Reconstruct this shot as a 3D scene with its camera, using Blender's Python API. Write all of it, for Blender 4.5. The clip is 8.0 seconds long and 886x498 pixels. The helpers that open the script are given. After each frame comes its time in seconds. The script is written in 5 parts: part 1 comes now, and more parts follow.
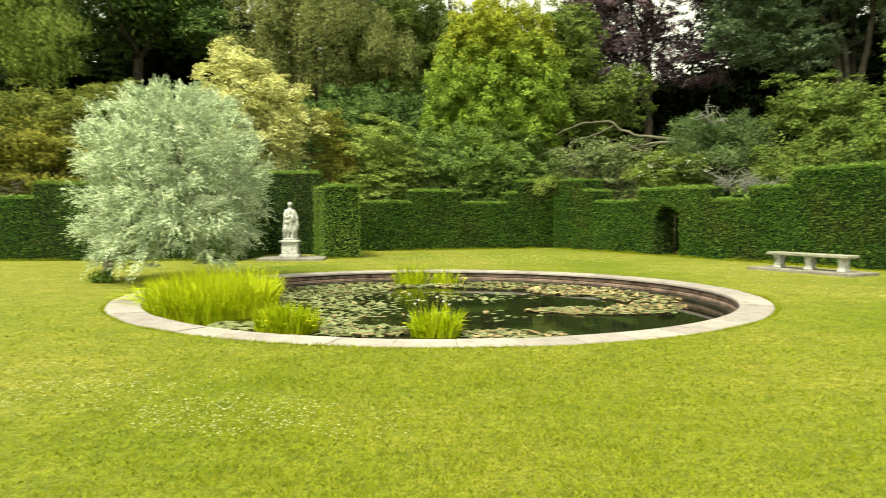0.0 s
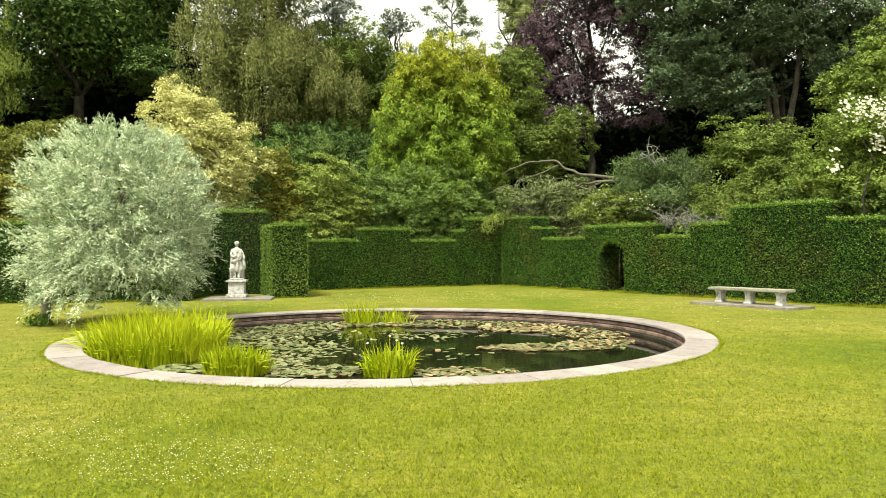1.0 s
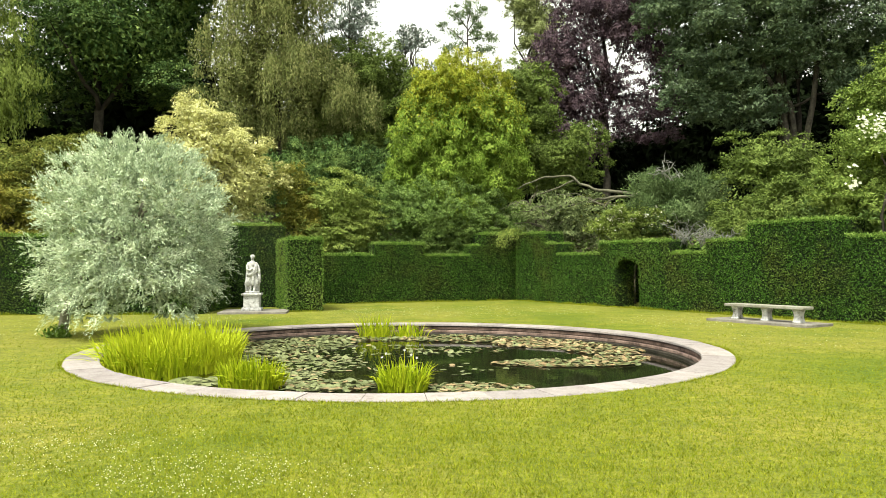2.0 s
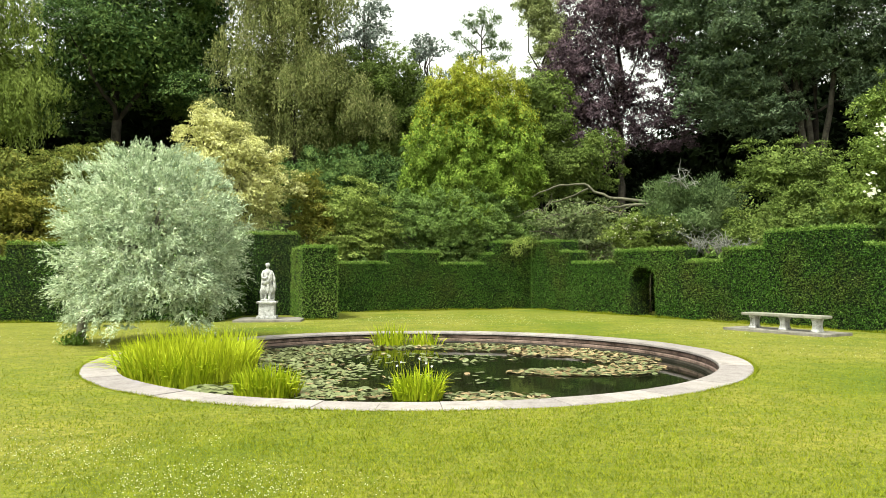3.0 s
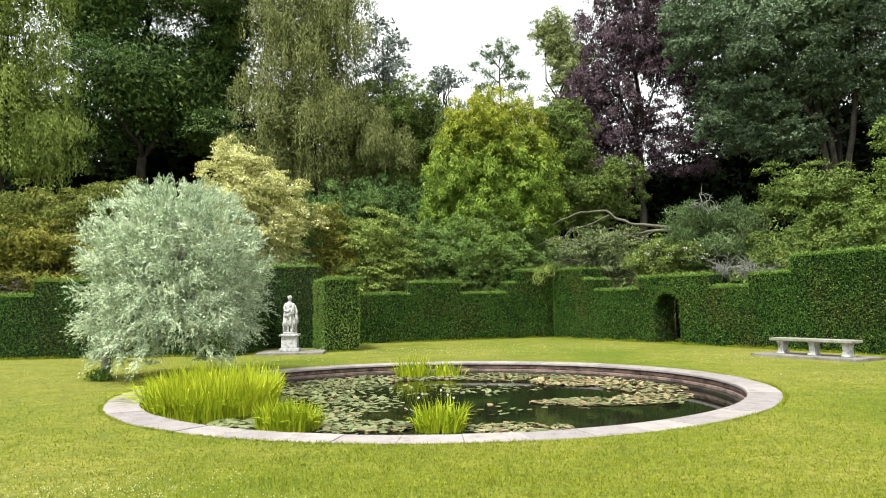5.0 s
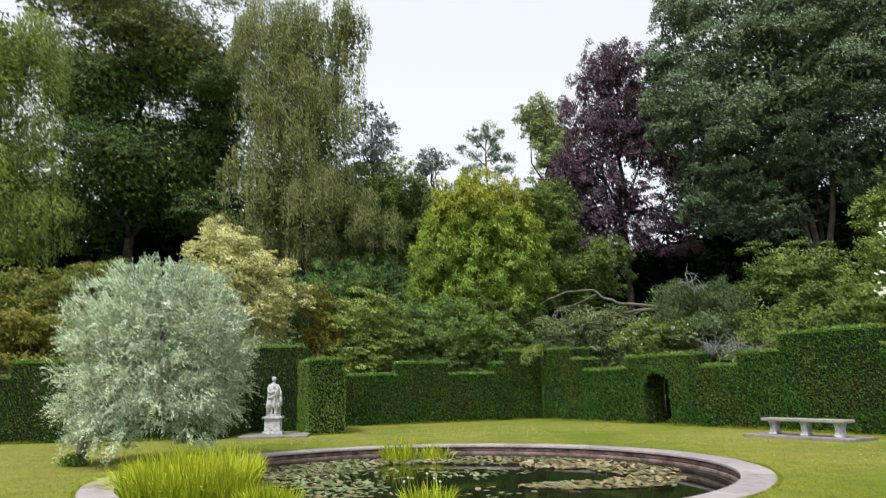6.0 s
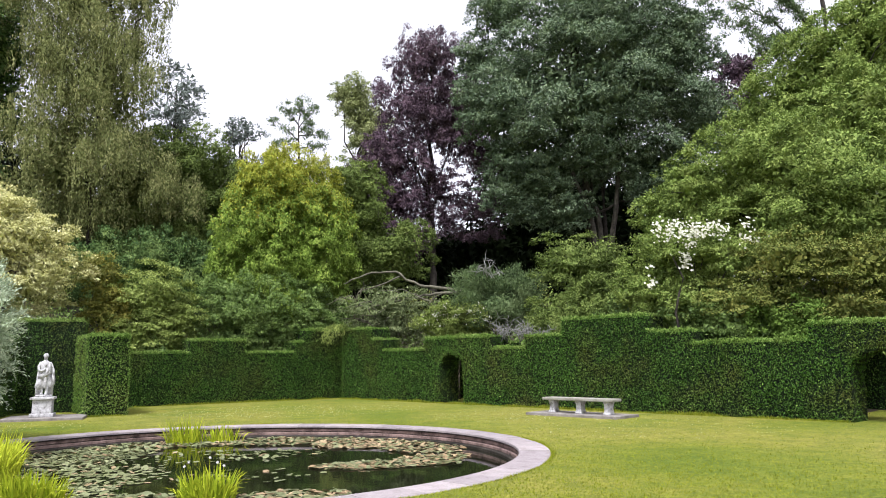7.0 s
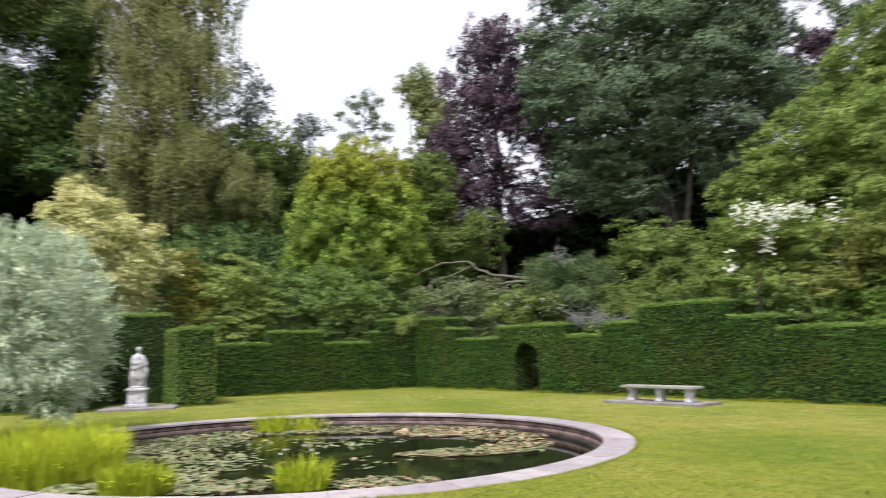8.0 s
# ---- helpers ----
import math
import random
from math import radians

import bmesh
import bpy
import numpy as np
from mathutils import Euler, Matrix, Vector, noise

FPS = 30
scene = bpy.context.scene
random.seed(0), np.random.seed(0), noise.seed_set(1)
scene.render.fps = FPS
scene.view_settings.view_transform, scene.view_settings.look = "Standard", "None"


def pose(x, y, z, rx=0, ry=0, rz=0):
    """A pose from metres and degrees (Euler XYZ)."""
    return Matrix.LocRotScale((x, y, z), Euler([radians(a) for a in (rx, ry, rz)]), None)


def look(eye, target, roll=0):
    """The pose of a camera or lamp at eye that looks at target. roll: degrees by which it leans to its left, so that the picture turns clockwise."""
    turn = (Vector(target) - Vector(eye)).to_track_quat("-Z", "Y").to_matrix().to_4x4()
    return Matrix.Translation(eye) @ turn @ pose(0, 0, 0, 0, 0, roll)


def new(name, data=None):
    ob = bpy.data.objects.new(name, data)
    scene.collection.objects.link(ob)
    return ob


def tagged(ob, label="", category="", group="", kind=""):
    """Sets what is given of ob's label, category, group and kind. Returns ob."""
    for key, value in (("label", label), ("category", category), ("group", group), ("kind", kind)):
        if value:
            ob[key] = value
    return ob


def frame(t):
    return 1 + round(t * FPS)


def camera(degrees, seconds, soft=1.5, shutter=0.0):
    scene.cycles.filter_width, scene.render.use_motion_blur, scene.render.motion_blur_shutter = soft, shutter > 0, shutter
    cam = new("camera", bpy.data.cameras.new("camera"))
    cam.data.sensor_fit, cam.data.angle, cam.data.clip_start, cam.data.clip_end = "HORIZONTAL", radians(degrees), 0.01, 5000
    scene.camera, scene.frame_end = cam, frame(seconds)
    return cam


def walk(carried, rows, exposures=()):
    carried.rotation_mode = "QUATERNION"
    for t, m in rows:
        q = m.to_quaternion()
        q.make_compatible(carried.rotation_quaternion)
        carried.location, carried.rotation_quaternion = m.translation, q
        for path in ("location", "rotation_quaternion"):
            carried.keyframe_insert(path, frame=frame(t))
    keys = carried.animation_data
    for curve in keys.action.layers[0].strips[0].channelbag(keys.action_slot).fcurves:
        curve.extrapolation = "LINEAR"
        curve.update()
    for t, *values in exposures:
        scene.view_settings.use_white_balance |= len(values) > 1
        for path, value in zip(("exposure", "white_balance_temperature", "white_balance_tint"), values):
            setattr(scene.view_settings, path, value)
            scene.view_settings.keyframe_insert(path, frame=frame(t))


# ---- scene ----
cam = camera(61.5, 8.0, soft=0.55, shutter=0.2)
PATH = [
    (0, (0.077, 0.079, 1.483), (0.106, 10.068, 1.011), -0.00),
    (0.1, (0.070, 0.081, 1.485), (0.540, 10.060, 1.034), 0.39),
    (0.3, (0.059, 0.086, 1.489), (1.097, 10.025, 1.119), 0.74),
    (0.5, (0.046, 0.089, 1.493), (1.279, 10.009, 1.235), 0.53),
    (0.7, (0.026, 0.075, 1.496), (1.187, 10.007, 1.401), -0.15),
    (1, (0.000, 0.035, 1.498), (0.739, 10.008, 1.529), -0.38),
    (1.2, (-0.005, 0.021, 1.500), (0.628, 10.000, 1.583), -0.27),
    (1.5, (-0.007, 0.017, 1.501), (0.613, 9.996, 1.666), 0.02),
    (1.7, (-0.009, 0.018, 1.501), (0.597, 9.997, 1.702), 0.02),
    (2.8, (-0.029, 0.031, 1.501), (0.339, 10.020, 1.794), -0.07),
    (3, (-0.030, 0.032, 1.501), (0.332, 10.020, 1.839), -0.00),
    (3.5, (0.000, 0.000, 1.500), (0.272, 9.989, 1.869), -0.17),
    (4, (-0.020, 0.031, 1.492), (0.206, 10.025, 1.759), 0.21),
    (4.2, (-0.014, 0.036, 1.496), (0.206, 10.031, 1.729), 0.03),
    (5.3, (0.020, 0.064, 1.520), (0.062, 10.000, 2.648), -1.14),
    (5.5, (0.026, 0.069, 1.524), (0.049, 9.961, 2.993), -1.15),
    (5.7, (0.028, 0.075, 1.507), (0.036, 9.897, 3.385), -1.60),
    (5.9, (0.031, 0.085, 1.481), (0.169, 9.890, 3.439), -1.31),
    (6, (0.035, 0.093, 1.476), (0.284, 9.926, 3.280), -1.20),
    (6.1, (0.065, 0.103, 1.484), (0.496, 9.981, 2.979), -1.11),
    (6.2, (0.096, 0.112, 1.492), (0.874, 10.035, 2.461), -1.00),
    (6.3, (0.126, 0.121, 1.500), (1.432, 10.006, 2.260), -0.83),
    (6.4, (0.165, 0.130, 1.511), (1.848, 9.971, 2.082), -0.91),
    (6.5, (0.186, 0.139, 1.517), (2.227, 9.910, 2.116), -0.87),
    (6.6, (0.186, 0.147, 1.518), (2.454, 9.863, 2.196), -0.99),
    (6.7, (0.185, 0.154, 1.518), (2.649, 9.815, 2.296), -1.16),
    (6.8, (0.185, 0.159, 1.518), (2.805, 9.756, 2.540), -0.91),
    (7, (0.184, 0.164, 1.518), (2.941, 9.661, 3.003), -0.69),
    (7.2, (0.183, 0.163, 1.509), (2.962, 9.644, 3.058), -0.66),
    (7.5, (0.177, 0.153, 1.493), (2.924, 9.634, 3.093), -0.71),
    (7.7, (0.106, 0.137, 1.503), (2.844, 9.623, 3.092), -0.87),
    (7.8, (0.044, 0.128, 1.512), (2.788, 9.620, 3.053), -1.02),
    (7.9, (-0.016, 0.119, 1.520), (2.547, 9.681, 2.932), -1.16),
    (8, (-0.065, 0.111, 1.526), (1.840, 9.833, 2.884), -1.33),
]
walk(cam, [(t, look(eye, target, roll)) for t, eye, target, roll in PATH], exposures=[
    (0.0, 1.76, 8400, -12), (0.6, 1.72, 8100, -8), (1.5, 1.75, 7400, -2), (3.0, 1.73, 7000, -5), (3.5, 1.73, 6900, 1), (4.2, 1.73, 6900, 1), (5.3, 1.64, 6470, 2), (5.5, 1.61, 6470, 1),
    (6.0, 1.17, 6190, 9), (6.5, 1.43, 6120, 17), (7.0, 1.53, 6040, 17), (7.5, 1.37, 6040, 19), (8.0, 1.44, 6090, 17)])

# ---- world, sun, exposure ----
SUN_ELEVATION, SUN_BEARING = radians(62), radians(215)
world = bpy.data.worlds.new("overcast_sky")
scene.world = world
world.use_nodes = True
wn, wl = world.node_tree.nodes, world.node_tree.links
sky = wn.new("ShaderNodeTexSky")
sky.sky_type, sky.sun_disc = "NISHITA", False
sky.sun_elevation, sky.sun_rotation = SUN_ELEVATION, SUN_BEARING
sky.air_density, sky.dust_density, sky.ozone_density = 1.0, 6.0, 1.0
grey = wn.new("ShaderNodeHueSaturation")
grey.inputs["Saturation"].default_value = 0.09
wl.new(sky.outputs["Color"], grey.inputs["Color"])
veil = wn.new("ShaderNodeMix")
veil.data_type, veil.inputs[0].default_value, veil.inputs[7].default_value = "RGBA", 0.6, (3.6, 3.6, 3.66, 1)
wl.new(grey.outputs["Color"], veil.inputs[6])
wl.new(veil.outputs[2], wn["Background"].inputs["Color"])
wn["Background"].inputs["Strength"].default_value = 0.13
sun = new("sun", bpy.data.lights.new("sun", "SUN"))
sun.data.energy, sun.data.angle, sun.data.color = 1.65, radians(14), (1.0, 0.97, 0.9)
sun_from = Vector((math.sin(SUN_BEARING) * math.cos(SUN_ELEVATION), math.cos(SUN_BEARING) * math.cos(SUN_ELEVATION), math.sin(SUN_ELEVATION)))
sun.matrix_world = look(sun_from * 50, (0, 0, 0))

rng = np.random.default_rng(7)

# ---- materials ----


def material(name):
    m = bpy.data.materials.new(name)
    m.use_nodes = True
    return m, m.node_tree.nodes, m.node_tree.links, m.node_tree.nodes["Principled BSDF"]


def noise_node(n, l, scale, detail=4.0, rough=0.6, coords=None):
    t = n.new("ShaderNodeTexNoise")
    t.inputs["Scale"].default_value = scale
    t.inputs["Detail"].default_value = detail
    t.inputs["Roughness"].default_value = rough
    if coords is not None:
        l.new(coords, t.inputs["Vector"])
    return t


def ramp_node(n, l, source, stops):
    r = n.new("ShaderNodeValToRGB")
    while len(r.color_ramp.elements) < len(stops):
        r.color_ramp.elements.new(0.5)
    for e, (p, c) in zip(r.color_ramp.elements, stops):
        e.position, e.color = p, (*c, 1)
    l.new(source, r.inputs["Fac"])
    return r


def mix_node(n, l, a, b, fac, mode="MIX"):
    m = n.new("ShaderNodeMix")
    m.data_type, m.blend_type = "RGBA", mode
    for value, socket in ((fac, m.inputs[0]), (a, m.inputs[6]), (b, m.inputs[7])):
        if hasattr(value, "links"):
            l.new(value, socket)
        elif isinstance(value, tuple):
            socket.default_value = (*value, 1)
        else:
            socket.default_value = value
    return m.outputs[2]


def leaf_material(name, dark, mid, light, patch=0.5, translucent=0.3, rough=0.6, gloss=0.08, single=False, worn=None):
    """Leaves: each one varies, and whole boughs vary over about a metre."""
    m, n, l, p = material(name)
    co = n.new("ShaderNodeTexCoord").outputs["Object"]
    big = noise_node(n, l, patch, 3.0, 0.6, co)
    island = n.new("ShaderNodeNewGeometry").outputs["Random Per Island"]
    a = ramp_node(n, l, island, [(0.0, dark), (0.5, mid), (1.0, light)])
    b = ramp_node(n, l, big.outputs["Fac"], [(0.32, dark), (0.5, mid), (0.68, light)])
    col = mix_node(n, l, a.outputs["Color"], b.outputs["Color"], 0.5)
    if single:
        r = ramp_node(n, l, n.new("ShaderNodeObjectInfo").outputs["Random"], [(0.0, dark), (0.45, mid), (1.0, light)])
        col = mix_node(n, l, col, r.outputs["Color"], 0.5)
    if worn:
        old = noise_node(n, l, 0.55, 5.0, 0.7, co)
        k = ramp_node(n, l, old.outputs["Fac"], [(0.48, (0.0, 0.0, 0.0)), (0.66, (0.75, 0.75, 0.75))])
        col = mix_node(n, l, col, worn, k.outputs["Color"])
    l.new(col, p.inputs["Base Color"])
    p.inputs["Roughness"].default_value = rough
    p.inputs["Specular IOR Level"].default_value = gloss
    t = n.new("ShaderNodeBsdfTranslucent")
    l.new(col, t.inputs["Color"])
    x = n.new("ShaderNodeMixShader")
    x.inputs[0].default_value = translucent * 0.5
    l.new(p.outputs[0], x.inputs[1])
    l.new(t.outputs[0], x.inputs[2])
    l.new(x.outputs[0], n["Material Output"].inputs["Surface"])
    return m


def surface_material(name, stops, scale, fine, rough=0.85, bump=0.3, bump_scale=None, island=False):
    """Stone, bark, earth: stains over a large scale, grain over a fine one."""
    m, n, l, p = material(name)
    co = n.new("ShaderNodeTexCoord").outputs["Object"]
    a = noise_node(n, l, scale, 5.0, 0.65, co)
    b = noise_node(n, l, fine, 4.0, 0.7, co)
    c = ramp_node(n, l, a.outputs["Fac"], stops)
    g = ramp_node(n, l, b.outputs["Fac"], [(0.3, (0.62, 0.62, 0.62)), (0.7, (1.25, 1.25, 1.25))])
    col = mix_node(n, l, c.outputs["Color"], g.outputs["Color"], 0.6, "MULTIPLY")
    if island:
        r = n.new("ShaderNodeObjectInfo").outputs["Random"]
        v = ramp_node(n, l, r, [(0.0, (0.8, 0.78, 0.78)), (1.0, (1.12, 1.1, 1.06))])
        col = mix_node(n, l, col, v.outputs["Color"], 1.0, "MULTIPLY")
    l.new(col, p.inputs["Base Color"])
    p.inputs["Roughness"].default_value = rough
    p.inputs["Specular IOR Level"].default_value = 0.25
    k = n.new("ShaderNodeBump")
    k.inputs["Strength"].default_value, k.inputs["Distance"].default_value = bump, 0.02
    l.new(b.outputs["Fac"], k.inputs["Height"])
    l.new(k.outputs[0], p.inputs["Normal"])
    return m


def lawn_material():
    m, n, l, p = material("mown_grass")
    co = n.new("ShaderNodeTexCoord").outputs["Object"]
    big = noise_node(n, l, 0.35, 4.0, 0.6, co)
    mid = noise_node(n, l, 12.0, 5.0, 0.75, co)
    fine = noise_node(n, l, 60.0, 3.0, 0.7, co)
    a = ramp_node(n, l, big.outputs["Fac"], [(0.3, (0.099, 0.136, 0.014)), (0.5, (0.146, 0.168, 0.019)), (0.7, (0.208, 0.2, 0.038))])
    b = ramp_node(n, l, mid.outputs["Fac"], [(0.33, (0.42, 0.5, 0.42)), (0.5, (0.98, 1.0, 0.98)), (0.68, (1.5, 1.42, 1.5))])
    c = ramp_node(n, l, fine.outputs["Fac"], [(0.3, (0.4, 0.46, 0.4)), (0.7, (1.5, 1.45, 1.5))])
    dry = noise_node(n, l, 0.16, 3.0, 0.6, co)
    d = ramp_node(n, l, dry.outputs["Fac"], [(0.42, (0.0, 0.0, 0.0)), (0.6, (0.55, 0.55, 0.55))])
    col = mix_node(n, l, a.outputs["Color"], (0.235, 0.215, 0.05), d.outputs["Color"])
    patchy = noise_node(n, l, 1.9, 5.0, 0.75, co)
    e = ramp_node(n, l, patchy.outputs["Fac"], [(0.35, (0.7, 0.78, 0.68)), (0.65, (1.27, 1.2, 1.25))])
    col = mix_node(n, l, col, e.outputs["Color"], 0.9, "MULTIPLY")
    col = mix_node(n, l, col, b.outputs["Color"], 0.85, "MULTIPLY")
    col = mix_node(n, l, col, c.outputs["Color"], 0.7, "MULTIPLY")
    l.new(col, p.inputs["Base Color"])
    p.inputs["Roughness"].default_value = 0.8
    p.inputs["Specular IOR Level"].default_value = 0.15
    soft = n.new("ShaderNodeBump")
    soft.inputs["Strength"].default_value, soft.inputs["Distance"].default_value = 0.5, 0.08
    l.new(mid.outputs["Fac"], soft.inputs["Height"])
    k = n.new("ShaderNodeBump")
    k.inputs["Strength"].default_value, k.inputs["Distance"].default_value = 0.6, 0.03
    l.new(fine.outputs["Fac"], k.inputs["Height"])
    l.new(soft.outputs[0], k.inputs["Normal"])
    l.new(k.outputs[0], p.inputs["Normal"])
    return m


def water_material():
    m, n, l, p = material("dark_pond_water")
    co = n.new("ShaderNodeTexCoord").outputs["Object"]
    a = noise_node(n, l, 1.2, 2.0, 0.5, co)
    c = ramp_node(n, l, a.outputs["Fac"], [(0.3, (0.006, 0.007, 0.004)), (0.7, (0.012, 0.012, 0.006))])
    l.new(c.outputs["Color"], p.inputs["Base Color"])
    p.inputs["Roughness"].default_value = 0.04
    p.inputs["IOR"].default_value = 1.33
    k = n.new("ShaderNodeBump")
    k.inputs["Strength"].default_value, k.inputs["Distance"].default_value = 0.06, 0.01
    w = noise_node(n, l, 6.0, 2.0, 0.5, co)
    l.new(w.outputs["Fac"], k.inputs["Height"])
    l.new(k.outputs[0], p.inputs["Normal"])
    return m


GRASS = lawn_material()
WATER = water_material()
BLADE = leaf_material("grass_blades", (0.105, 0.143, 0.009), (0.185, 0.219, 0.014), (0.32, 0.325, 0.035), 13.0, 0.3, 0.6)
BARK = surface_material("grey_brown_bark", [(0.35, (0.02, 0.017, 0.014)), (0.65, (0.058, 0.05, 0.04))], 3.0, 18.0, 0.9, 0.6)
PALE_BARK = surface_material("pale_dead_bark", [(0.35, (0.085, 0.082, 0.06)), (0.65, (0.24, 0.23, 0.172))], 3.0, 18.0, 0.9, 0.6)
OAK_BARK = surface_material("grey_oak_bark", [(0.35, (0.035, 0.031, 0.025)), (0.65, (0.105, 0.094, 0.074))], 3.0, 18.0, 0.9, 0.6)
DEAD_BARK = surface_material("dull_dead_bark", [(0.35, (0.06, 0.058, 0.042)), (0.65, (0.175, 0.165, 0.12))], 3.0, 18.0, 0.9, 0.6)
BLEACHED = surface_material("bleached_grey_twigs", [(0.35, (0.12, 0.12, 0.11)), (0.65, (0.28, 0.28, 0.26))], 3.0, 18.0, 0.9, 0.6)
COPING = surface_material("pinkish_coping_stone", [(0.28, (0.18, 0.155, 0.158)), (0.42, (0.268, 0.238, 0.244)), (0.7, (0.325, 0.296, 0.304))], 4.0, 34.0, 0.85, 0.35, island=True)
COURSE = surface_material("damp_pink_masonry", [(0.35, (0.06, 0.04, 0.034)), (0.6, (0.25, 0.175, 0.155))], 3.5, 22.0, 0.8, 0.4)
MARBLE = surface_material("weathered_white_stone", [(0.3, (0.13, 0.125, 0.11)), (0.45, (0.38, 0.374, 0.375)), (0.65, (0.56, 0.555, 0.565))], 9.0, 40.0, 0.8, 0.35)
LIMESTONE = surface_material("lichened_grey_stone", [(0.3, (0.15, 0.14, 0.115)), (0.5, (0.25, 0.24, 0.205)), (0.7, (0.33, 0.32, 0.285))], 4.0, 35.0, 0.9, 0.35)
PAVING = surface_material("dull_grey_paving", [(0.3, (0.12, 0.108, 0.098)), (0.7, (0.28, 0.255, 0.235))], 2.5, 25.0, 0.9, 0.3)
SOIL = surface_material("dark_soil", [(0.35, (0.035, 0.028, 0.02)), (0.65, (0.07, 0.055, 0.04))], 1.5, 20.0, 0.95, 0.6)

SLIME_AND_SHADE = surface_material("wet_and_shaded_masonry", [(0.35, (0.012, 0.011, 0.008)), (0.65, (0.05, 0.042, 0.034))], 3.5, 22.0, 0.6, 0.4)

# Hedge core, near black: shade between the leaves painted as colour.
YEW_SHADE_CORE = surface_material("shade_dark_yew_core", [(0.4, (0.001, 0.003, 0.001)), (0.54, (0.007, 0.017, 0.003)), (0.68, (0.026, 0.056, 0.009))], 24.0, 60.0, 0.9, 1.0)
YEW = leaf_material("yew_foliage", (0.02, 0.05, 0.0081), (0.058, 0.134, 0.02), (0.098, 0.182, 0.033), 0.8, 0.2, worn=(0.1, 0.1, 0.025))
YEW_TIP = leaf_material("fresh_and_lit_yew_growth", (0.095, 0.18, 0.026), (0.18, 0.285, 0.055), (0.3, 0.4, 0.12), 1.0, 0.3)

# ---- mesh helpers ----


def thing(name, at, label, category, group="", kind=""):
    ob = new(name)
    ob.location = at
    return tagged(ob, label, category, group, kind)


def part(name, bm, mat, parent=None, label="", smooth=False, kind=""):
    """One mesh object, under its thing; the vertices are given in world metres."""
    me = bpy.data.meshes.new(name)
    bm.to_mesh(me)
    bm.free()
    me.materials.append(mat)
    if smooth:
        me.polygons.foreach_set("use_smooth", [True] * len(me.polygons))
    return attach(name, me, parent, label, kind)


def attach(name, me, parent, label="", kind=""):
    ob = new(name, me)
    if parent is not None:
        ob.parent = parent
        top = parent
        shift = Vector((0, 0, 0))
        while top is not None:
            shift += top.location
            top = top.parent
        ob.location = -shift
    return tagged(ob, label, kind=kind)


def mesh_arrays(name, verts, size, mats, index=None):
    """A mesh of faces with `size` corners each, from vertex arrays."""
    count = len(verts) // size
    me = bpy.data.meshes.new(name)
    me.vertices.add(len(verts))
    me.vertices.foreach_set("co", np.ascontiguousarray(verts, np.float32).ravel())
    me.loops.add(len(verts))
    me.loops.foreach_set("vertex_index", np.arange(len(verts), dtype=np.int32))
    me.polygons.add(count)
    me.polygons.foreach_set("loop_start", np.arange(0, len(verts), size, dtype=np.int32))
    for m in mats:
        me.materials.append(m)
    if index is not None:
        me.polygons.foreach_set("material_index", np.ascontiguousarray(index, np.int32))
    me.update(calc_edges=True)
    return me


def unit(v):
    return v / np.maximum(np.linalg.norm(v, axis=1, keepdims=True), 1e-9)


def leaf_quads(at, along, normal, length, width):
    """Pointed leaves, folded a little along the midrib."""
    along = unit(along)
    side = unit(np.cross(along, normal))
    up = np.cross(side, along)
    length, width = length[:, None], width[:, None]
    a = at - along * length * 0.5
    c = at + along * length * 0.5
    b = at - along * length * 0.05 + side * width * 0.5 + up * width * 0.18
    d = at - along * length * 0.05 - side * width * 0.5 + up * width * 0.18
    return np.stack([a, b, c, d], 1).reshape(-1, 3)


def leaf_points(at, along, normal, length, width):
    """Small distant leaves, one lopsided face each."""
    along = unit(along)
    side = unit(np.cross(along, normal))
    skew = rng.uniform(0.2, 0.8, (len(at), 1))
    length, width = length[:, None], width[:, None]
    a = at - along * length * 0.5 + side * width * skew
    b = at - along * length * (skew - 0.35) - side * width * (1 - skew)
    c = at + along * length * 0.55
    return np.stack([a, b, c], 1).reshape(-1, 3)


def directions(n):
    return unit(rng.normal(size=(n, 3)))


def tube(bm, points, radii, sides=7):
    """A tapered, bent limb."""
    rings = []
    for i, p in enumerate(points):
        a, b = Vector(points[max(i - 1, 0)]), Vector(points[min(i + 1, len(points) - 1)])
        q = (b - a).to_track_quat("Z", "Y")
        rings.append([bm.verts.new(Vector(p) + q @ Vector((math.cos(k * math.tau / sides) * radii[i], math.sin(k * math.tau / sides) * radii[i], 0))) for k in range(sides)])
    for r0, r1 in zip(rings, rings[1:]):
        for k in range(sides):
            bm.faces.new((r0[k], r0[(k + 1) % sides], r1[(k + 1) % sides], r1[k]))
    bm.faces.new(rings[-1])
    bm.faces.new(rings[0][::-1])


def limb_points(a, b, bow, steps=6, wild=0.05):
    a, b = np.array(a, float), np.array(b, float)
    far = np.linalg.norm(b - a)
    out = []
    for i in range(steps + 1):
        k = i / steps
        p = a + (b - a) * k + np.array([0, 0, bow * far * math.sin(k * math.pi)])
        if 0 < i < steps:
            p = p + rng.normal(size=3) * wild * far
        out.append(tuple(p))
    return out


def box(bm, size, m, bevel=0.0):
    made = bmesh.ops.create_cube(bm, size=1.0, matrix=m @ Matrix.Diagonal((*size, 1)))
    if bevel:
        edges = list({e for v in made["verts"] for e in v.link_edges})
        bmesh.ops.bevel(bm, geom=edges, offset=bevel, segments=2, affect="EDGES", profile=0.6)


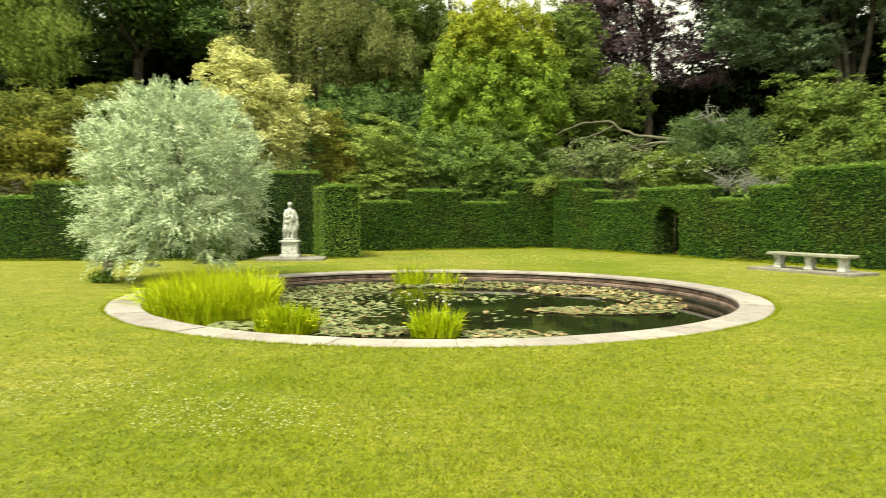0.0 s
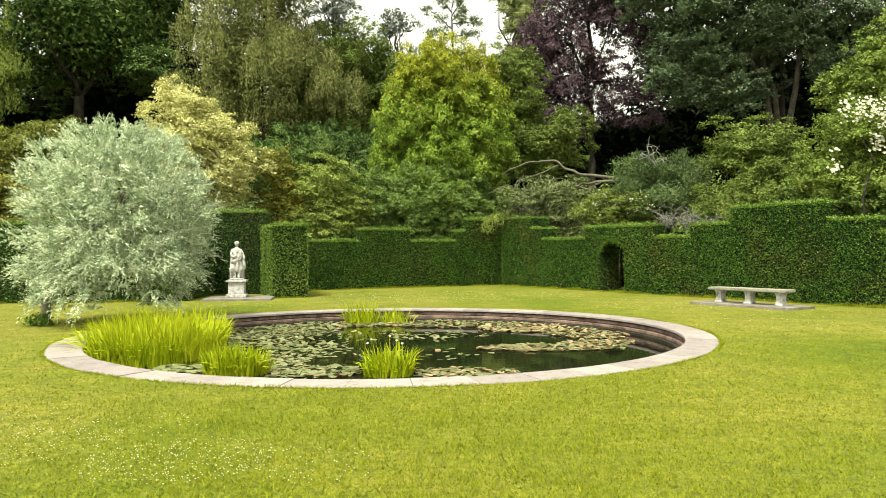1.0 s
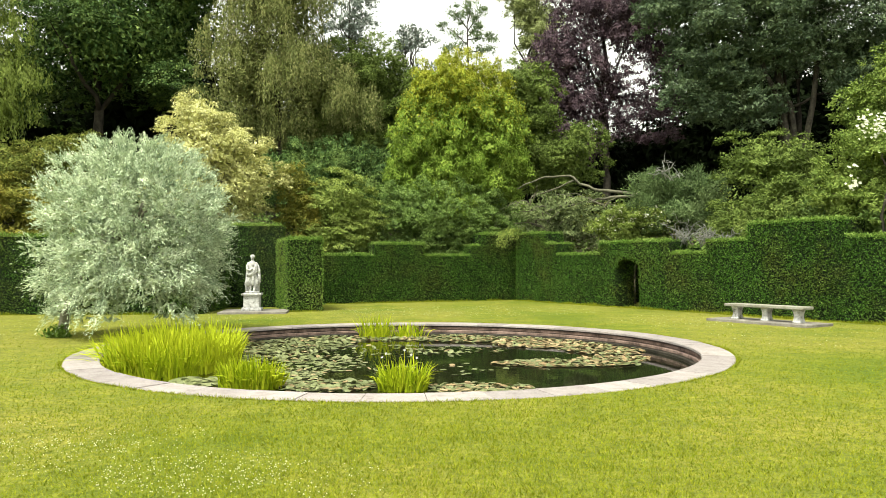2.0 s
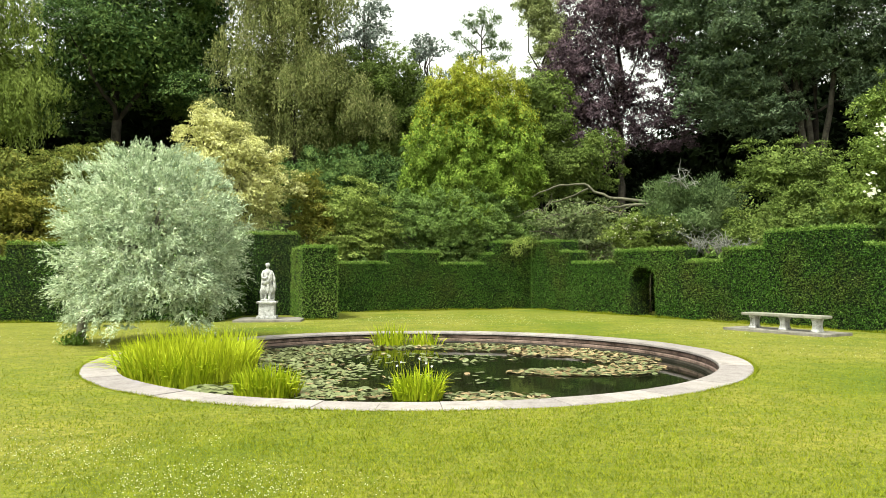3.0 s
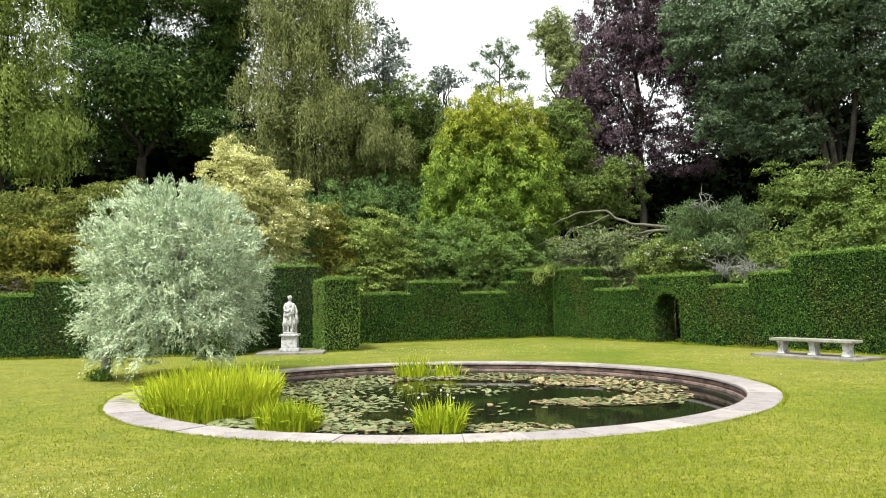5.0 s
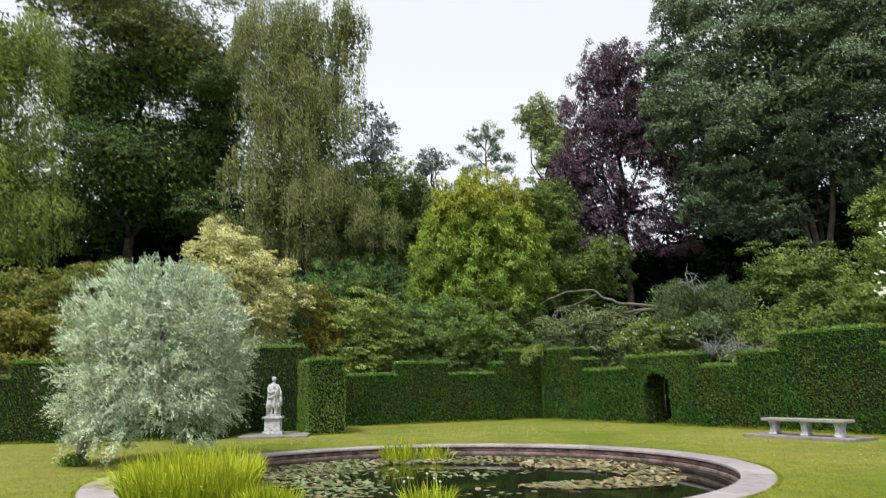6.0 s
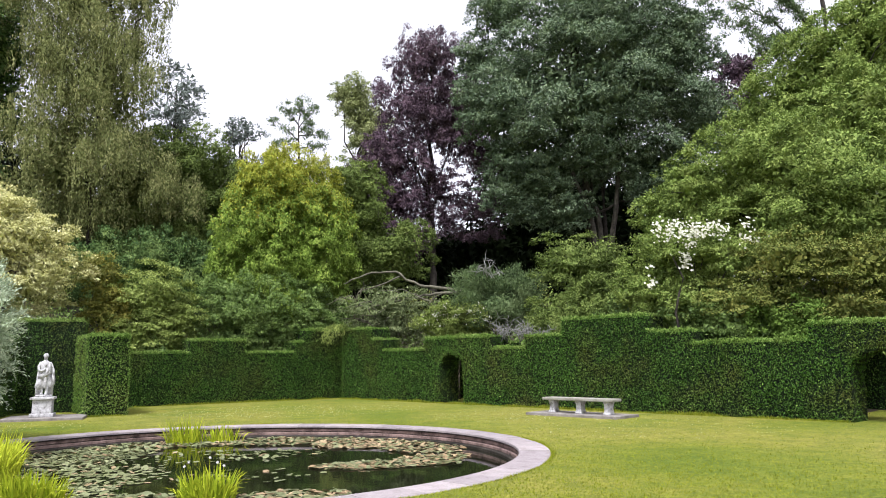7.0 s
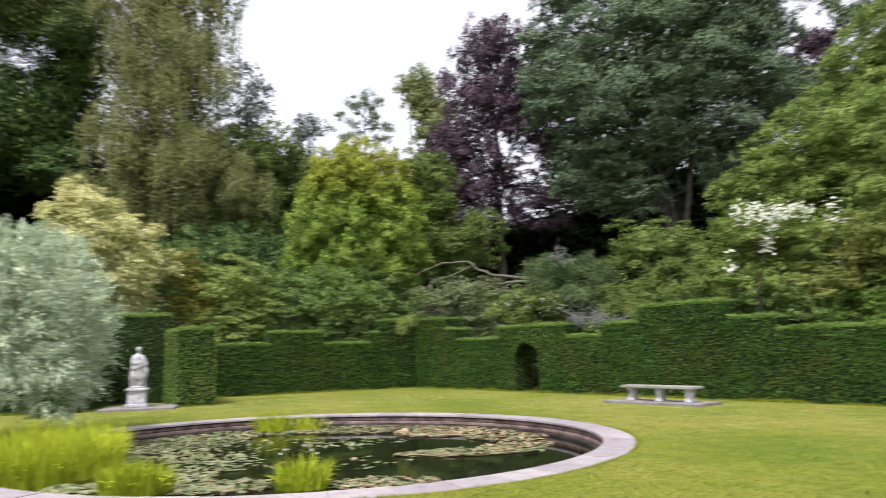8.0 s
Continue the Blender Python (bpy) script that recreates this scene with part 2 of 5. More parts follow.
# ---- ground ----
CORNER = np.array([4.87, 32.1])
RIGHT_WAY = np.array([0.46238, -0.88668])
RIGHT_OUT = np.array([0.88668, 0.46238])
BACK_END = np.array([-2.97, 29.44])
BACK_WAY = np.array([0.9394, 0.3427])
BACK_OUT = np.array([-0.3427, 0.9394])
POOL, POOL_RADIUS, COPING_WIDTH, WATER_LEVEL = (0.07, 14.0), 5.74, 0.53, -0.27


def beyond(x, y):
    """Metres outside the line of the hedges."""
    right = (x - CORNER[0]) * RIGHT_OUT[0] + (y - CORNER[1]) * RIGHT_OUT[1]
    back = (x - CORNER[0]) * BACK_OUT[0] + (y - CORNER[1]) * BACK_OUT[1]
    return np.maximum(right, back)


def ground_height(x, y):
    k = np.clip((beyond(x, y) - 1.8) / 16.0, 0, 1)
    return 5.0 * k * k * (3 - 2 * k)


def build_ground():
    radii = np.concatenate([np.linspace(POOL_RADIUS - 0.02, 12, 14), np.geomspace(12.6, 60, 44), np.geomspace(70, 4000, 14)])
    turn = np.linspace(0, math.tau, 144, endpoint=False)
    verts = []
    for r in radii:
        x, y = POOL[0] + r * np.cos(turn), POOL[1] + r * np.sin(turn)
        z = ground_height(x, y)
        verts += list(zip(x, y, z))
    faces = []
    for i in range(len(radii) - 1):
        for k in range(144):
            k2 = (k + 1) % 144
            faces.append((i * 144 + k, (i + 1) * 144 + k, (i + 1) * 144 + k2, i * 144 + k2))
    me = bpy.data.meshes.new("ground")
    me.from_pydata(verts, [], faces)
    me.materials.append(GRASS)
    me.materials.append(SOIL)
    centre = np.array([np.mean([verts[k] for k in f], axis=0) for f in faces])
    me.polygons.foreach_set("material_index", (beyond(centre[:, 0], centre[:, 1]) > 3.0).astype(np.int32))
    me.polygons.foreach_set("use_smooth", [True] * len(me.polygons))
    tagged(new("ground", me), "mown green lawn rising to a wooded bank", "lawn", kind="structure")


build_ground()

# ---- pond ----


def ring_band(bm, outer, inner, top, bottom, a0, a1, steps, chamfer=0.0):
    """A block of a ring, between two angles."""
    rows = []
    for i in range(steps + 1):
        a = a0 + (a1 - a0) * i / steps
        c, s = math.cos(a), math.sin(a)
        section = [(outer, bottom), (outer, top - chamfer), (outer - chamfer, top), (inner + chamfer, top), (inner, top - chamfer), (inner, bottom)]
        rows.append([bm.verts.new((POOL[0] + r * c, POOL[1] + r * s, z)) for r, z in section])
    for p, q in zip(rows, rows[1:]):
        for k in range(6):
            bm.faces.new((p[k], q[k], q[(k + 1) % 6], p[(k + 1) % 6]))
    if abs(a1 - a0) < 6.2:
        bm.faces.new(rows[0][::-1])
        bm.faces.new(rows[-1])
    bmesh.ops.recalc_face_normals(bm, faces=bm.faces)


def build_pond():
    wall = thing("pond_wall", (*POOL, WATER_LEVEL), "stepped pinkish masonry lining the round pond", "pond wall", kind="structure")
    r = POOL_RADIUS - COPING_WIDTH
    # Lower course is wet; the dark joints also paint shadow under lip and ledge.
    courses = (("joint", r + 0.14, -0.03, -0.072, SLIME_AND_SHADE), ("upper_course", r + 0.05, -0.068, -0.128, COURSE), ("joint", r + 0.12, -0.12, -0.15, SLIME_AND_SHADE),
               ("middle_course", r, -0.145, -0.205, COURSE), ("lower_course", r - 0.08, -0.215, -0.75, SLIME_AND_SHADE))
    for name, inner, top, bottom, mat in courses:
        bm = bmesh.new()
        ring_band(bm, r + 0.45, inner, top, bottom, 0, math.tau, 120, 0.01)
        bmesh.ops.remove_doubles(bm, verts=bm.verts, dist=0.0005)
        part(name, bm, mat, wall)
    water = bmesh.new()
    bmesh.ops.create_circle(water, cap_ends=True, radius=r, segments=96, matrix=pose(*POOL, WATER_LEVEL))
    tagged(part("water", water, WATER), "still dark pond water mirroring the trees", "water", kind="structure")
    bed = bmesh.new()
    bmesh.ops.create_circle(bed, cap_ends=True, radius=r + 0.1, segments=48, matrix=pose(*POOL, -0.7))
    tagged(part("pond_bed", bed, SOIL), "dark muddy bed of the round pond", "pond bed", kind="structure")


build_pond()

# ---- hedges ----


def hedge(name, label, start, way, out, depth, profile, openings=(), back=True, density=1220, pale_share=0.06):
    """A clipped yew hedge with a stepped top. profile: (from, to, height) along it; openings: (from, to, height) arches."""
    start, way, out = np.array(start), np.array(way), np.array(out)
    mid = start + way * (profile[0][0] + profile[-1][1]) / 2 + out * depth / 2
    ob = thing(name, (mid[0], mid[1], 0), label, "hedge")

    def place(s, d, z):
        s, d, z = np.broadcast_arrays(np.asarray(s, float), np.asarray(d, float), np.asarray(z, float))
        return np.stack([start[0] + way[0] * s + out[0] * d, start[1] + way[1] * s + out[1] * d, z], -1)

    outline = [(profile[0][0], 0.0)]
    for s0, s1, h in profile:
        outline += [(s0, h), (s1, h)]
    outline.append((profile[-1][1], 0.0))
    for s0, s1, h in sorted(openings, reverse=True):
        w = (s1 - s0) / 2
        outline.append((s1, 0.0))
        for i in range(9):
            a = math.pi * i / 8
            outline.append((s0 + w + w * math.cos(a), h - w * 0.7 + w * 0.7 * math.sin(a)))
        outline.append((s0, 0.0))
    inset = 0.05
    bm = bmesh.new()
    front = [bm.verts.new(place(s, inset, max(z - inset, 0.0))) for s, z in outline]
    rear = [bm.verts.new(place(s, depth - inset, max(z - inset, 0.0))) for s, z in outline]
    bm.faces.new(front)
    bm.faces.new(rear[::-1])
    for i in range(len(outline)):
        j = (i + 1) % len(outline)
        bm.faces.new((front[j], front[i], rear[i], rear[j]))
    bmesh.ops.recalc_face_normals(bm, faces=bm.faces)
    bmesh.ops.triangulate(bm, faces=[f for f in bm.faces if len(f.verts) > 4])
    part("body", bm, YEW_SHADE_CORE, ob)

    def height(s):
        h = np.zeros_like(s)
        for s0, s1, hh in profile:
            h = np.where((s >= s0) & (s <= s1), hh, h)
        return h

    def open_at(s, z):
        hole = np.zeros(len(s), bool)
        for s0, s1, h in openings:
            w = (s1 - s0) / 2
            edge = h - w * 0.7 + w * 0.7 * np.sqrt(np.clip(1 - ((s - s0 - w) / w) ** 2, 0, 1))
            hole |= (s > s0) & (s < s1) & (z < edge)
        return hole

    at, nor, top = [], [], []
    n_way, n_out, up = np.array([*way, 0]), np.array([*out, 0]), np.array([0, 0, 1.0])

    def add(s, d, z, n, kind=0):
        at.append(place(s, d, z))
        nor.append(np.tile(n, (len(s), 1)))
        top.append(np.full(len(s), kind))

    long = profile[-1][1] - profile[0][0]
    tall = max(h for *_, h in profile)
    for d, n, dens in ((0.0, -n_out, density), (depth, n_out, density * 0.1)) if back else ((0.0, -n_out, density),):
        k = int(long * tall * dens)
        s, z = profile[0][0] + rng.random(k) * long, rng.random(k) * tall
        ok = (z < height(s)) & ~open_at(s, z)
        add(s[ok], np.full(ok.sum(), d), z[ok], n)
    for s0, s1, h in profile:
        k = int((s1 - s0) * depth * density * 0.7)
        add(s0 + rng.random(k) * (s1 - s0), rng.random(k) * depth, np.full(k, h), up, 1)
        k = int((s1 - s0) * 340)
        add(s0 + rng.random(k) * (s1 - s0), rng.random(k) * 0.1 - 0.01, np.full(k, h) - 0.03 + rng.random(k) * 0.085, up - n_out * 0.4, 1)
    steps = [(profile[0][0], 0, profile[0][2], -1), (profile[-1][1], 0, profile[-1][2], 1)]
    for (a0, a1, h0), (b0, b1, h1) in zip(profile, profile[1:]):
        steps.append((a1, min(h0, h1), max(h0, h1), 1 if h0 > h1 else -1))
    for s, z0, z1, side in steps:
        k = int(abs(z1 - z0) * depth * density)
        add(np.full(k, s), rng.random(k) * depth, z0 + rng.random(k) * (z1 - z0), n_way * side)
    for s0, s1, h in openings:
        k = int(h * depth * density * 0.6)
        w = (s1 - s0) / 2
        for s, side in ((s0, 1), (s1, -1)):
            add(np.full(k, s), rng.random(k) * depth, rng.random(k) * (h - w * 0.5), n_way * side)
        for i in range(12):
            a = math.pi * (i + 0.5) / 12
            k = int(w * 0.27 * depth * density)
            add(s0 + w + w * math.cos(a) + rng.normal(0, 0.03, k), rng.random(k) * depth, h - w * 0.7 + w * 0.7 * math.sin(a) + rng.normal(0, 0.03, k), -up * math.sin(a) - n_way * math.cos(a))
            k = int(w * 0.25 * 160)
            add(s0 + w + w * math.cos(a) + rng.normal(0, 0.05, k), rng.random(k) * 0.1 - 0.03, h - w * 0.7 + w * 0.7 * math.sin(a) + rng.normal(0, 0.05, k), -n_out)
    at, nor, top = np.concatenate(at), np.concatenate(nor), np.concatenate(top)
    wave = np.array([noise.noise(Vector(p) * 1.7) * 0.035 + noise.noise(Vector(p) * 5.0) * 0.034 for p in at])
    n = len(at)
    at = at + nor * (wave + rng.normal(0, 0.026, n))[:, None]
    face = unit(nor + rng.normal(0, 0.55, (n, 3)))
    grow = unit(rng.normal(0, 1, (n, 3)) + nor * 0.9 + np.array([0, 0, 0.5]))
    quads = leaf_quads(at, grow, face, rng.uniform(0.038, 0.082, n), rng.uniform(0.019, 0.034, n))
    me = mesh_arrays("foliage", quads, 4, [YEW, YEW_TIP], np.where((top == 1) & (rng.random(n) < 0.75), 1, (rng.random(n) < pale_share).astype(int)))
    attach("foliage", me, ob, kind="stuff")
    return ob


hedge("hedge", "clipped dark green yew hedge with stepped top", BACK_END, BACK_WAY, BACK_OUT, 1.2,
      [(-1.6, 1.95, 1.95), (1.95, 4.15, 2.42), (4.15, 6.26, 1.95), (6.26, 6.72, 2.38), (6.72, 8.5, 2.88)], pale_share=0.1)
hedge("hedge", "long stepped yew hedge with a low arch cut through", CORNER, RIGHT_WAY, RIGHT_OUT, 1.0,
      [(0.1, 2.05, 2.88), (2.05, 2.78, 2.42), (2.78, 5.3, 1.96), (5.3, 8.63, 2.36), (8.63, 10.16, 1.93), (10.16, 11.7, 2.3), (11.7, 14.7, 2.77), (14.7, 16.08, 2.28), (16.08, 19.12, 1.94), (19.12, 23.0, 2.33)],
      openings=[(6.1, 7.32, 1.82), (19.98, 21.5, 1.72)])
hedge("hedge", "shaded yew hedge beyond the arched passage", CORNER + RIGHT_OUT * 3.2, RIGHT_WAY, RIGHT_OUT, 0.9, [(19.0, 24.0, 2.2)], density=500)
hedge("hedge", "shaded yew hedge behind the small arch", CORNER + RIGHT_OUT * 2.6, RIGHT_WAY, RIGHT_OUT, 0.8, [(4.5, 8.6, 2.2)], density=500)
# Beyond fresh growth, the many pale leaves paint light on this hedge end.
hedge("hedge", "square clipped yew hedge end beside the statue", (-3.73, 24.67), (0.956, 0.293), (-0.293, 0.956), 3.2,
      [(0.0, 1.13, 2.42)], pale_share=0.55)
# Thin leaves let the near-black core show, as the shade of the niche.
hedge("hedge", "tall dark yew hedge behind the statue", (-8.8, 27.4), (1.0, 0.0), (0.0, 1.0), 0.9,
      [(0.0, 4.4, 3.0)], density=600)
# Added block, hidden behind the pear, to keep skylight out of the niche.
hedge("hedge", "unseen yew hedge block added to darken the statue niche", (-7.38, 23.6), (1.0, 0.0), (0.0, 1.0), 3.75,
      [(0.0, 1.1, 2.46)])
hedge("hedge", "clipped yew hedge with a stepped top", (-18.0, 23.55), (1.0, 0.0), (0.0, 1.0), 1.2,
      [(0.0, 2.9, 2.45), (2.9, 5.27, 2.0), (5.27, 8.2, 2.46), (8.2, 10.6, 2.0)], density=900)

# ---- trees and shrubs ----


STYLES = {  # flatness of a tuft, lift towards the light, droop of its rim, size against puff
    "leafy": (0.7, 0.4, 0.3, 1.0), "layered": (0.36, 0.75, 0.3, 1.15), "tiered": (0.4, 0.75, 0.5, 1.6),
    "drooping": (0.7, 0.6, 0.9, 1.0), "spiky": (0.62, 0.4, 0.0, 1.0), "weeping": (0.7, 0.3, 0.0, 1.0)}


def tuft_leaves(style, q, e, r, k, length):
    """Places, growth and faces of k leaves on one tuft: lit sprays over the top of it, open underneath."""
    up = np.array([0, 0, 1.0])
    flat, lift, droop, _ = STYLES[style]
    sprays = max(3, k // 9)
    v = unit(directions(sprays) + e * 0.4 + up * lift)
    v[:, 2] = np.where(v[:, 2] < -0.2, -v[:, 2] * 0.5, v[:, 2])
    v = v[rng.integers(0, sprays, k)]
    p = q + v * np.array([r, r, r * flat]) * rng.uniform(0.78, 1.06, (k, 1))
    rim = (v[:, :2] ** 2).sum(1)
    p[:, 2] -= r * droop * rim * rim
    if style == "weeping":
        p = q + v * np.array([r, r, r * flat])
        p[:, 2] -= rng.random(k) * r * 2.1
        p += rng.normal(0, 0.3 * length, (k, 3))
        g = unit(-up + rng.normal(0, 0.35, (k, 3)))
        nn = unit(v + up * 0.25 + rng.normal(0, 0.4, (k, 3)))
    elif style in ("layered", "tiered"):
        p += rng.normal(0, 1.0, (k, 3)) * np.array([0.9, 0.9, 0.25]) * length
        g = unit(v * np.array([1, 1, 0.2]) - up * 0.5 * rim[:, None] + rng.normal(0, 0.45, (k, 3)))
        nn = unit(up * 0.7 + v * 0.7 + e * 0.3 + rng.normal(0, 0.3, (k, 3)))
    elif style == "drooping":
        p += rng.normal(0, 0.6 * length, (k, 3))
        g = unit(v * 0.5 - up * 0.9 + rng.normal(0, 0.35, (k, 3)))
        nn = unit(v + up * 0.5 + rng.normal(0, 0.3, (k, 3)))
    elif style == "spiky":
        p += rng.normal(0, 0.7 * length, (k, 3))
        g = unit(v + up * 0.4 + rng.normal(0, 0.45, (k, 3)))
        nn = unit(v + up * 0.4 + rng.normal(0, 0.7, (k, 3)))
    else:
        p += rng.normal(0, 1.0, (k, 3)) * np.array([0.7, 0.7, 0.4]) * length
        g = unit(v * 0.7 - up * 0.3 + rng.normal(0, 0.5, (k, 3)))
        nn = unit(v * 0.8 + e * 0.3 + up * 0.3 + rng.normal(0, 0.36, (k, 3)))
    return p, g, nn


def crown(shapes, length, width, cover, style="leafy", puff=0.3, gaps=0.0, fill=0.36, blades=leaf_quads):
    """Leaves of a crown made of many small tufts, thicker on the side of the open garden. shapes: (x, y, z, radius across, radius up)."""
    at, along, nor, big = [], [], [], []
    sh = np.array([(x, y, z, r, r * 0.9, h) for x, y, z, r, h in shapes], float)
    leaf = length * width * 0.55
    up = np.array([0, 0, 1.0])
    flat, larger = STYLES[style][0], STYLES[style][3]
    for x, y, z, rx, ry, rz in sh:
        mean = (rx * ry * rz) ** (1 / 3)
        garden = unit(np.array([[POOL[0] - x, POOL[1] - 10.0 - y, 0.0]]))[0]
        count = int(max(7, 34 * (0.3 / (puff * larger)) ** 2))
        d = directions(count)
        c = np.array([x, y, z]) + d * np.array([rx, ry, rz]) * rng.uniform(0.62, 1.1, (count, 1))
        deep = np.zeros(count, bool)
        for o in sh:
            deep |= (((c - o[:3]) / o[3:]) ** 2).sum(1) < 0.36
        keep = (rng.random(count) >= gaps) & ~deep
        c, d = c[keep], d[keep]
        size = mean * puff * larger * rng.uniform(0.5, 1.5, len(c))
        for q, e, r in zip(c, d, size):
            rear = float(e @ garden) < -0.25
            k = int(0.66 * cover * 4 * math.pi * r * r * max(flat, 0.45) / leaf * (0.25 if rear else 1.0))
            if k < 3:
                continue
            p, g, nn = tuft_leaves(style, q, e, r, k, length)
            at.append(p), along.append(g), nor.append(nn), big.append(np.full(k, 1.7 if rear else 1.0))
        for share, low, high, grow in ((1.0 * fill, 0.4, 0.82, 1.6), (3.6 * fill, 0.1, 0.62, 2.6)):
            k = int(share * 4 * math.pi * (high * mean) ** 2 / leaf / (grow * grow))
            v = directions(k)
            at.append(np.array([x, y, z]) + v * np.array([rx, ry, rz]) * rng.uniform(low, high, (k, 1)))
            along.append(unit(rng.normal(0, 1, (k, 3)) - up * 0.4))
            nor.append(unit(v + rng.normal(0, 0.4, (k, 3))))
            big.append(np.full(k, grow))
    at, along, nor, big = np.concatenate(at), np.concatenate(along), np.concatenate(nor), np.concatenate(big)
    n = len(at)
    return blades(at, along, nor, big * length * rng.uniform(0.6, 1.35, n), big * width * rng.uniform(0.6, 1.35, n))


def tree(name, label, category, base, shapes, mat, length, width, cover=1.0, style="leafy", puff=0.3, trunk=0.0, fork=0.35, gaps=0.0, group="", bark=None, stems=1, limbs=9, fill=0.6, young=None):
    """A tapered trunk with limbs and a crown of many leaves."""
    bx, by = base
    bz = float(ground_height(bx, by))
    ob = thing(name, (bx, by, bz), label, category, group)
    sh = np.array(shapes, float)
    top = sh[:, 2].max()
    radius = trunk or max(0.05, (top - bz) * 0.016)
    bm = bmesh.new()
    for k in range(stems):
        lean = (rng.normal(size=2) * 0.5 * (stems > 1)).tolist()
        start = (bx + lean[0] * 0.3, by + lean[1] * 0.3, bz - 0.2)
        mid = np.average(sh[:, :3], axis=0, weights=sh[:, 3])
        crotch = np.array([bx + (mid[0] - bx) * 0.35 + lean[0], by + (mid[1] - by) * 0.35 + lean[1], bz + (top - bz) * fork])
        head = np.array([mid[0] + lean[0], mid[1] + lean[1], top])
        line = limb_points(start, crotch, 0.0, 4, 0.012) + limb_points(crotch, head, 0.0, 6, 0.025)[1:]
        rad = [radius * (1.35 - 0.35 * i if i < 1 else 1.0 - 0.88 * i / len(line)) for i in range(len(line))]
        tube(bm, line, rad, 9)
    stem = part("trunk", bm, bark or BARK, ob, smooth=True)
    for k in range(limbs):
        s = sh[k % len(sh)]
        d = directions(1)[0]
        end = s[:3] + d * np.array([s[3], s[3], s[4]]) * 0.75
        root = np.array(line[3 + int(rng.integers(0, max(1, len(line) - 5)))])
        if end[2] < root[2]:
            end[2] = root[2] + 0.2 * abs(d[2])
        bm = bmesh.new()
        tube(bm, limb_points(root, end, 0.06, 6, 0.03), [radius * 0.42 * (1 - 0.85 * i / 6) for i in range(7)], 6)
        part("limb", bm, bark or BARK, stem, smooth=True)
    far, plain = by > 33, by > 19
    if length < 0.3:
        length, width, puff = length * (0.62 if far else 0.77), width * (0.66 if far else 0.77), puff * 0.72
    quads = crown(shapes, length, width, cover, style, puff, gaps, fill, leaf_points if plain else leaf_quads)
    corners = 3 if plain else 4
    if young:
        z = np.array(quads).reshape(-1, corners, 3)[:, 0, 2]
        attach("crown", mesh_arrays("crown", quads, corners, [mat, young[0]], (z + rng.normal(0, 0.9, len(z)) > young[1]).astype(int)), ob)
    else:
        attach("crown", mesh_arrays("crown", quads, corners, [mat]), ob)
    return ob

SILVER = leaf_material("silver_pear_leaves", (0.11, 0.17, 0.1), (0.46, 0.55, 0.37), (0.86, 0.9, 0.71), 3.0, 0.2)
GOLDEN = leaf_material("variegated_cream_leaves", (0.2, 0.22, 0.055), (0.56, 0.55, 0.23), (0.86, 0.83, 0.5), 1.5, 0.25)
LUSH = leaf_material("lush_green_leaves", (0.056, 0.087, 0.017), (0.21, 0.275, 0.065), (0.37, 0.43, 0.13), 1.5, 0.3)
IVY = leaf_material("ivy_leaves", (0.02, 0.042, 0.0093), (0.112, 0.185, 0.0396), (0.246, 0.336, 0.0935), 1.6, 0.2, 0.5, 0.2)
MAPLE = leaf_material("maple_leaves", (0.04, 0.077, 0.0099), (0.172, 0.268, 0.038), (0.34, 0.43, 0.09), 1.6, 0.35)
BRIGHT = leaf_material("young_maple_leaves", (0.081, 0.099, 0.0099), (0.26, 0.29, 0.03), (0.44, 0.44, 0.07), 1.6, 0.35)
MIDGREEN = leaf_material("mid_green_leaves", (0.03, 0.061, 0.01), (0.098, 0.168, 0.028), (0.168, 0.252, 0.049), 0.5, 0.3)
DARKGREEN = leaf_material("dark_green_leaves", (0.0087, 0.022, 0.0074), (0.066, 0.125, 0.036), (0.225, 0.305, 0.09), 0.7, 0.25)
BIRCH = leaf_material("birch_leaves", (0.037, 0.051, 0.015), (0.162, 0.186, 0.06), (0.33, 0.33, 0.145), 1.1, 0.3)
OLIVE = leaf_material("olive_green_leaves", (0.025, 0.042, 0.0099), (0.115, 0.166, 0.0374), (0.23, 0.287, 0.077), 1.3, 0.25)
COPPER = leaf_material("copper_beech_leaves", (0.012, 0.0081, 0.012), (0.0851, 0.056, 0.0759), (0.213, 0.143, 0.172), 1.2, 0.2)
GREYGREEN = leaf_material("grey_green_oak_leaves", (0.014, 0.026, 0.014), (0.0983, 0.153, 0.0784), (0.24, 0.31, 0.164), 0.8, 0.25, 0.5, 0.25)
RUSSET = leaf_material("russet_olive_leaves", (0.05, 0.065, 0.012), (0.19, 0.2, 0.04), (0.36, 0.31, 0.07), 0.8, 0.3)
FRESH = leaf_material("fresh_yellowish_leaves", (0.036, 0.062, 0.014), (0.164, 0.237, 0.0513), (0.318, 0.385, 0.104), 1.2, 0.3)
KHAKI = leaf_material("khaki_olive_leaves", (0.035, 0.053, 0.012), (0.138, 0.172, 0.038), (0.27, 0.26, 0.066), 1.3, 0.3)
BRUSH = leaf_material("wilted_brush_leaves", (0.028, 0.043, 0.017), (0.132, 0.17, 0.069), (0.276, 0.31, 0.149), 2.0, 0.2)
LIGHT = leaf_material("light_yellow_green_leaves", (0.053, 0.079, 0.014), (0.178, 0.235, 0.05), (0.31, 0.37, 0.11), 0.6, 0.3)
PALE_LIME = leaf_material("pale_lime_leaves", (0.099, 0.12, 0.043), (0.27, 0.31, 0.12), (0.42, 0.45, 0.22), 0.6, 0.35)
BLUEGREY = leaf_material("blue_grey_distant_leaves", (0.05, 0.065, 0.056), (0.15, 0.18, 0.155), (0.24, 0.27, 0.24), 0.3, 0.2)
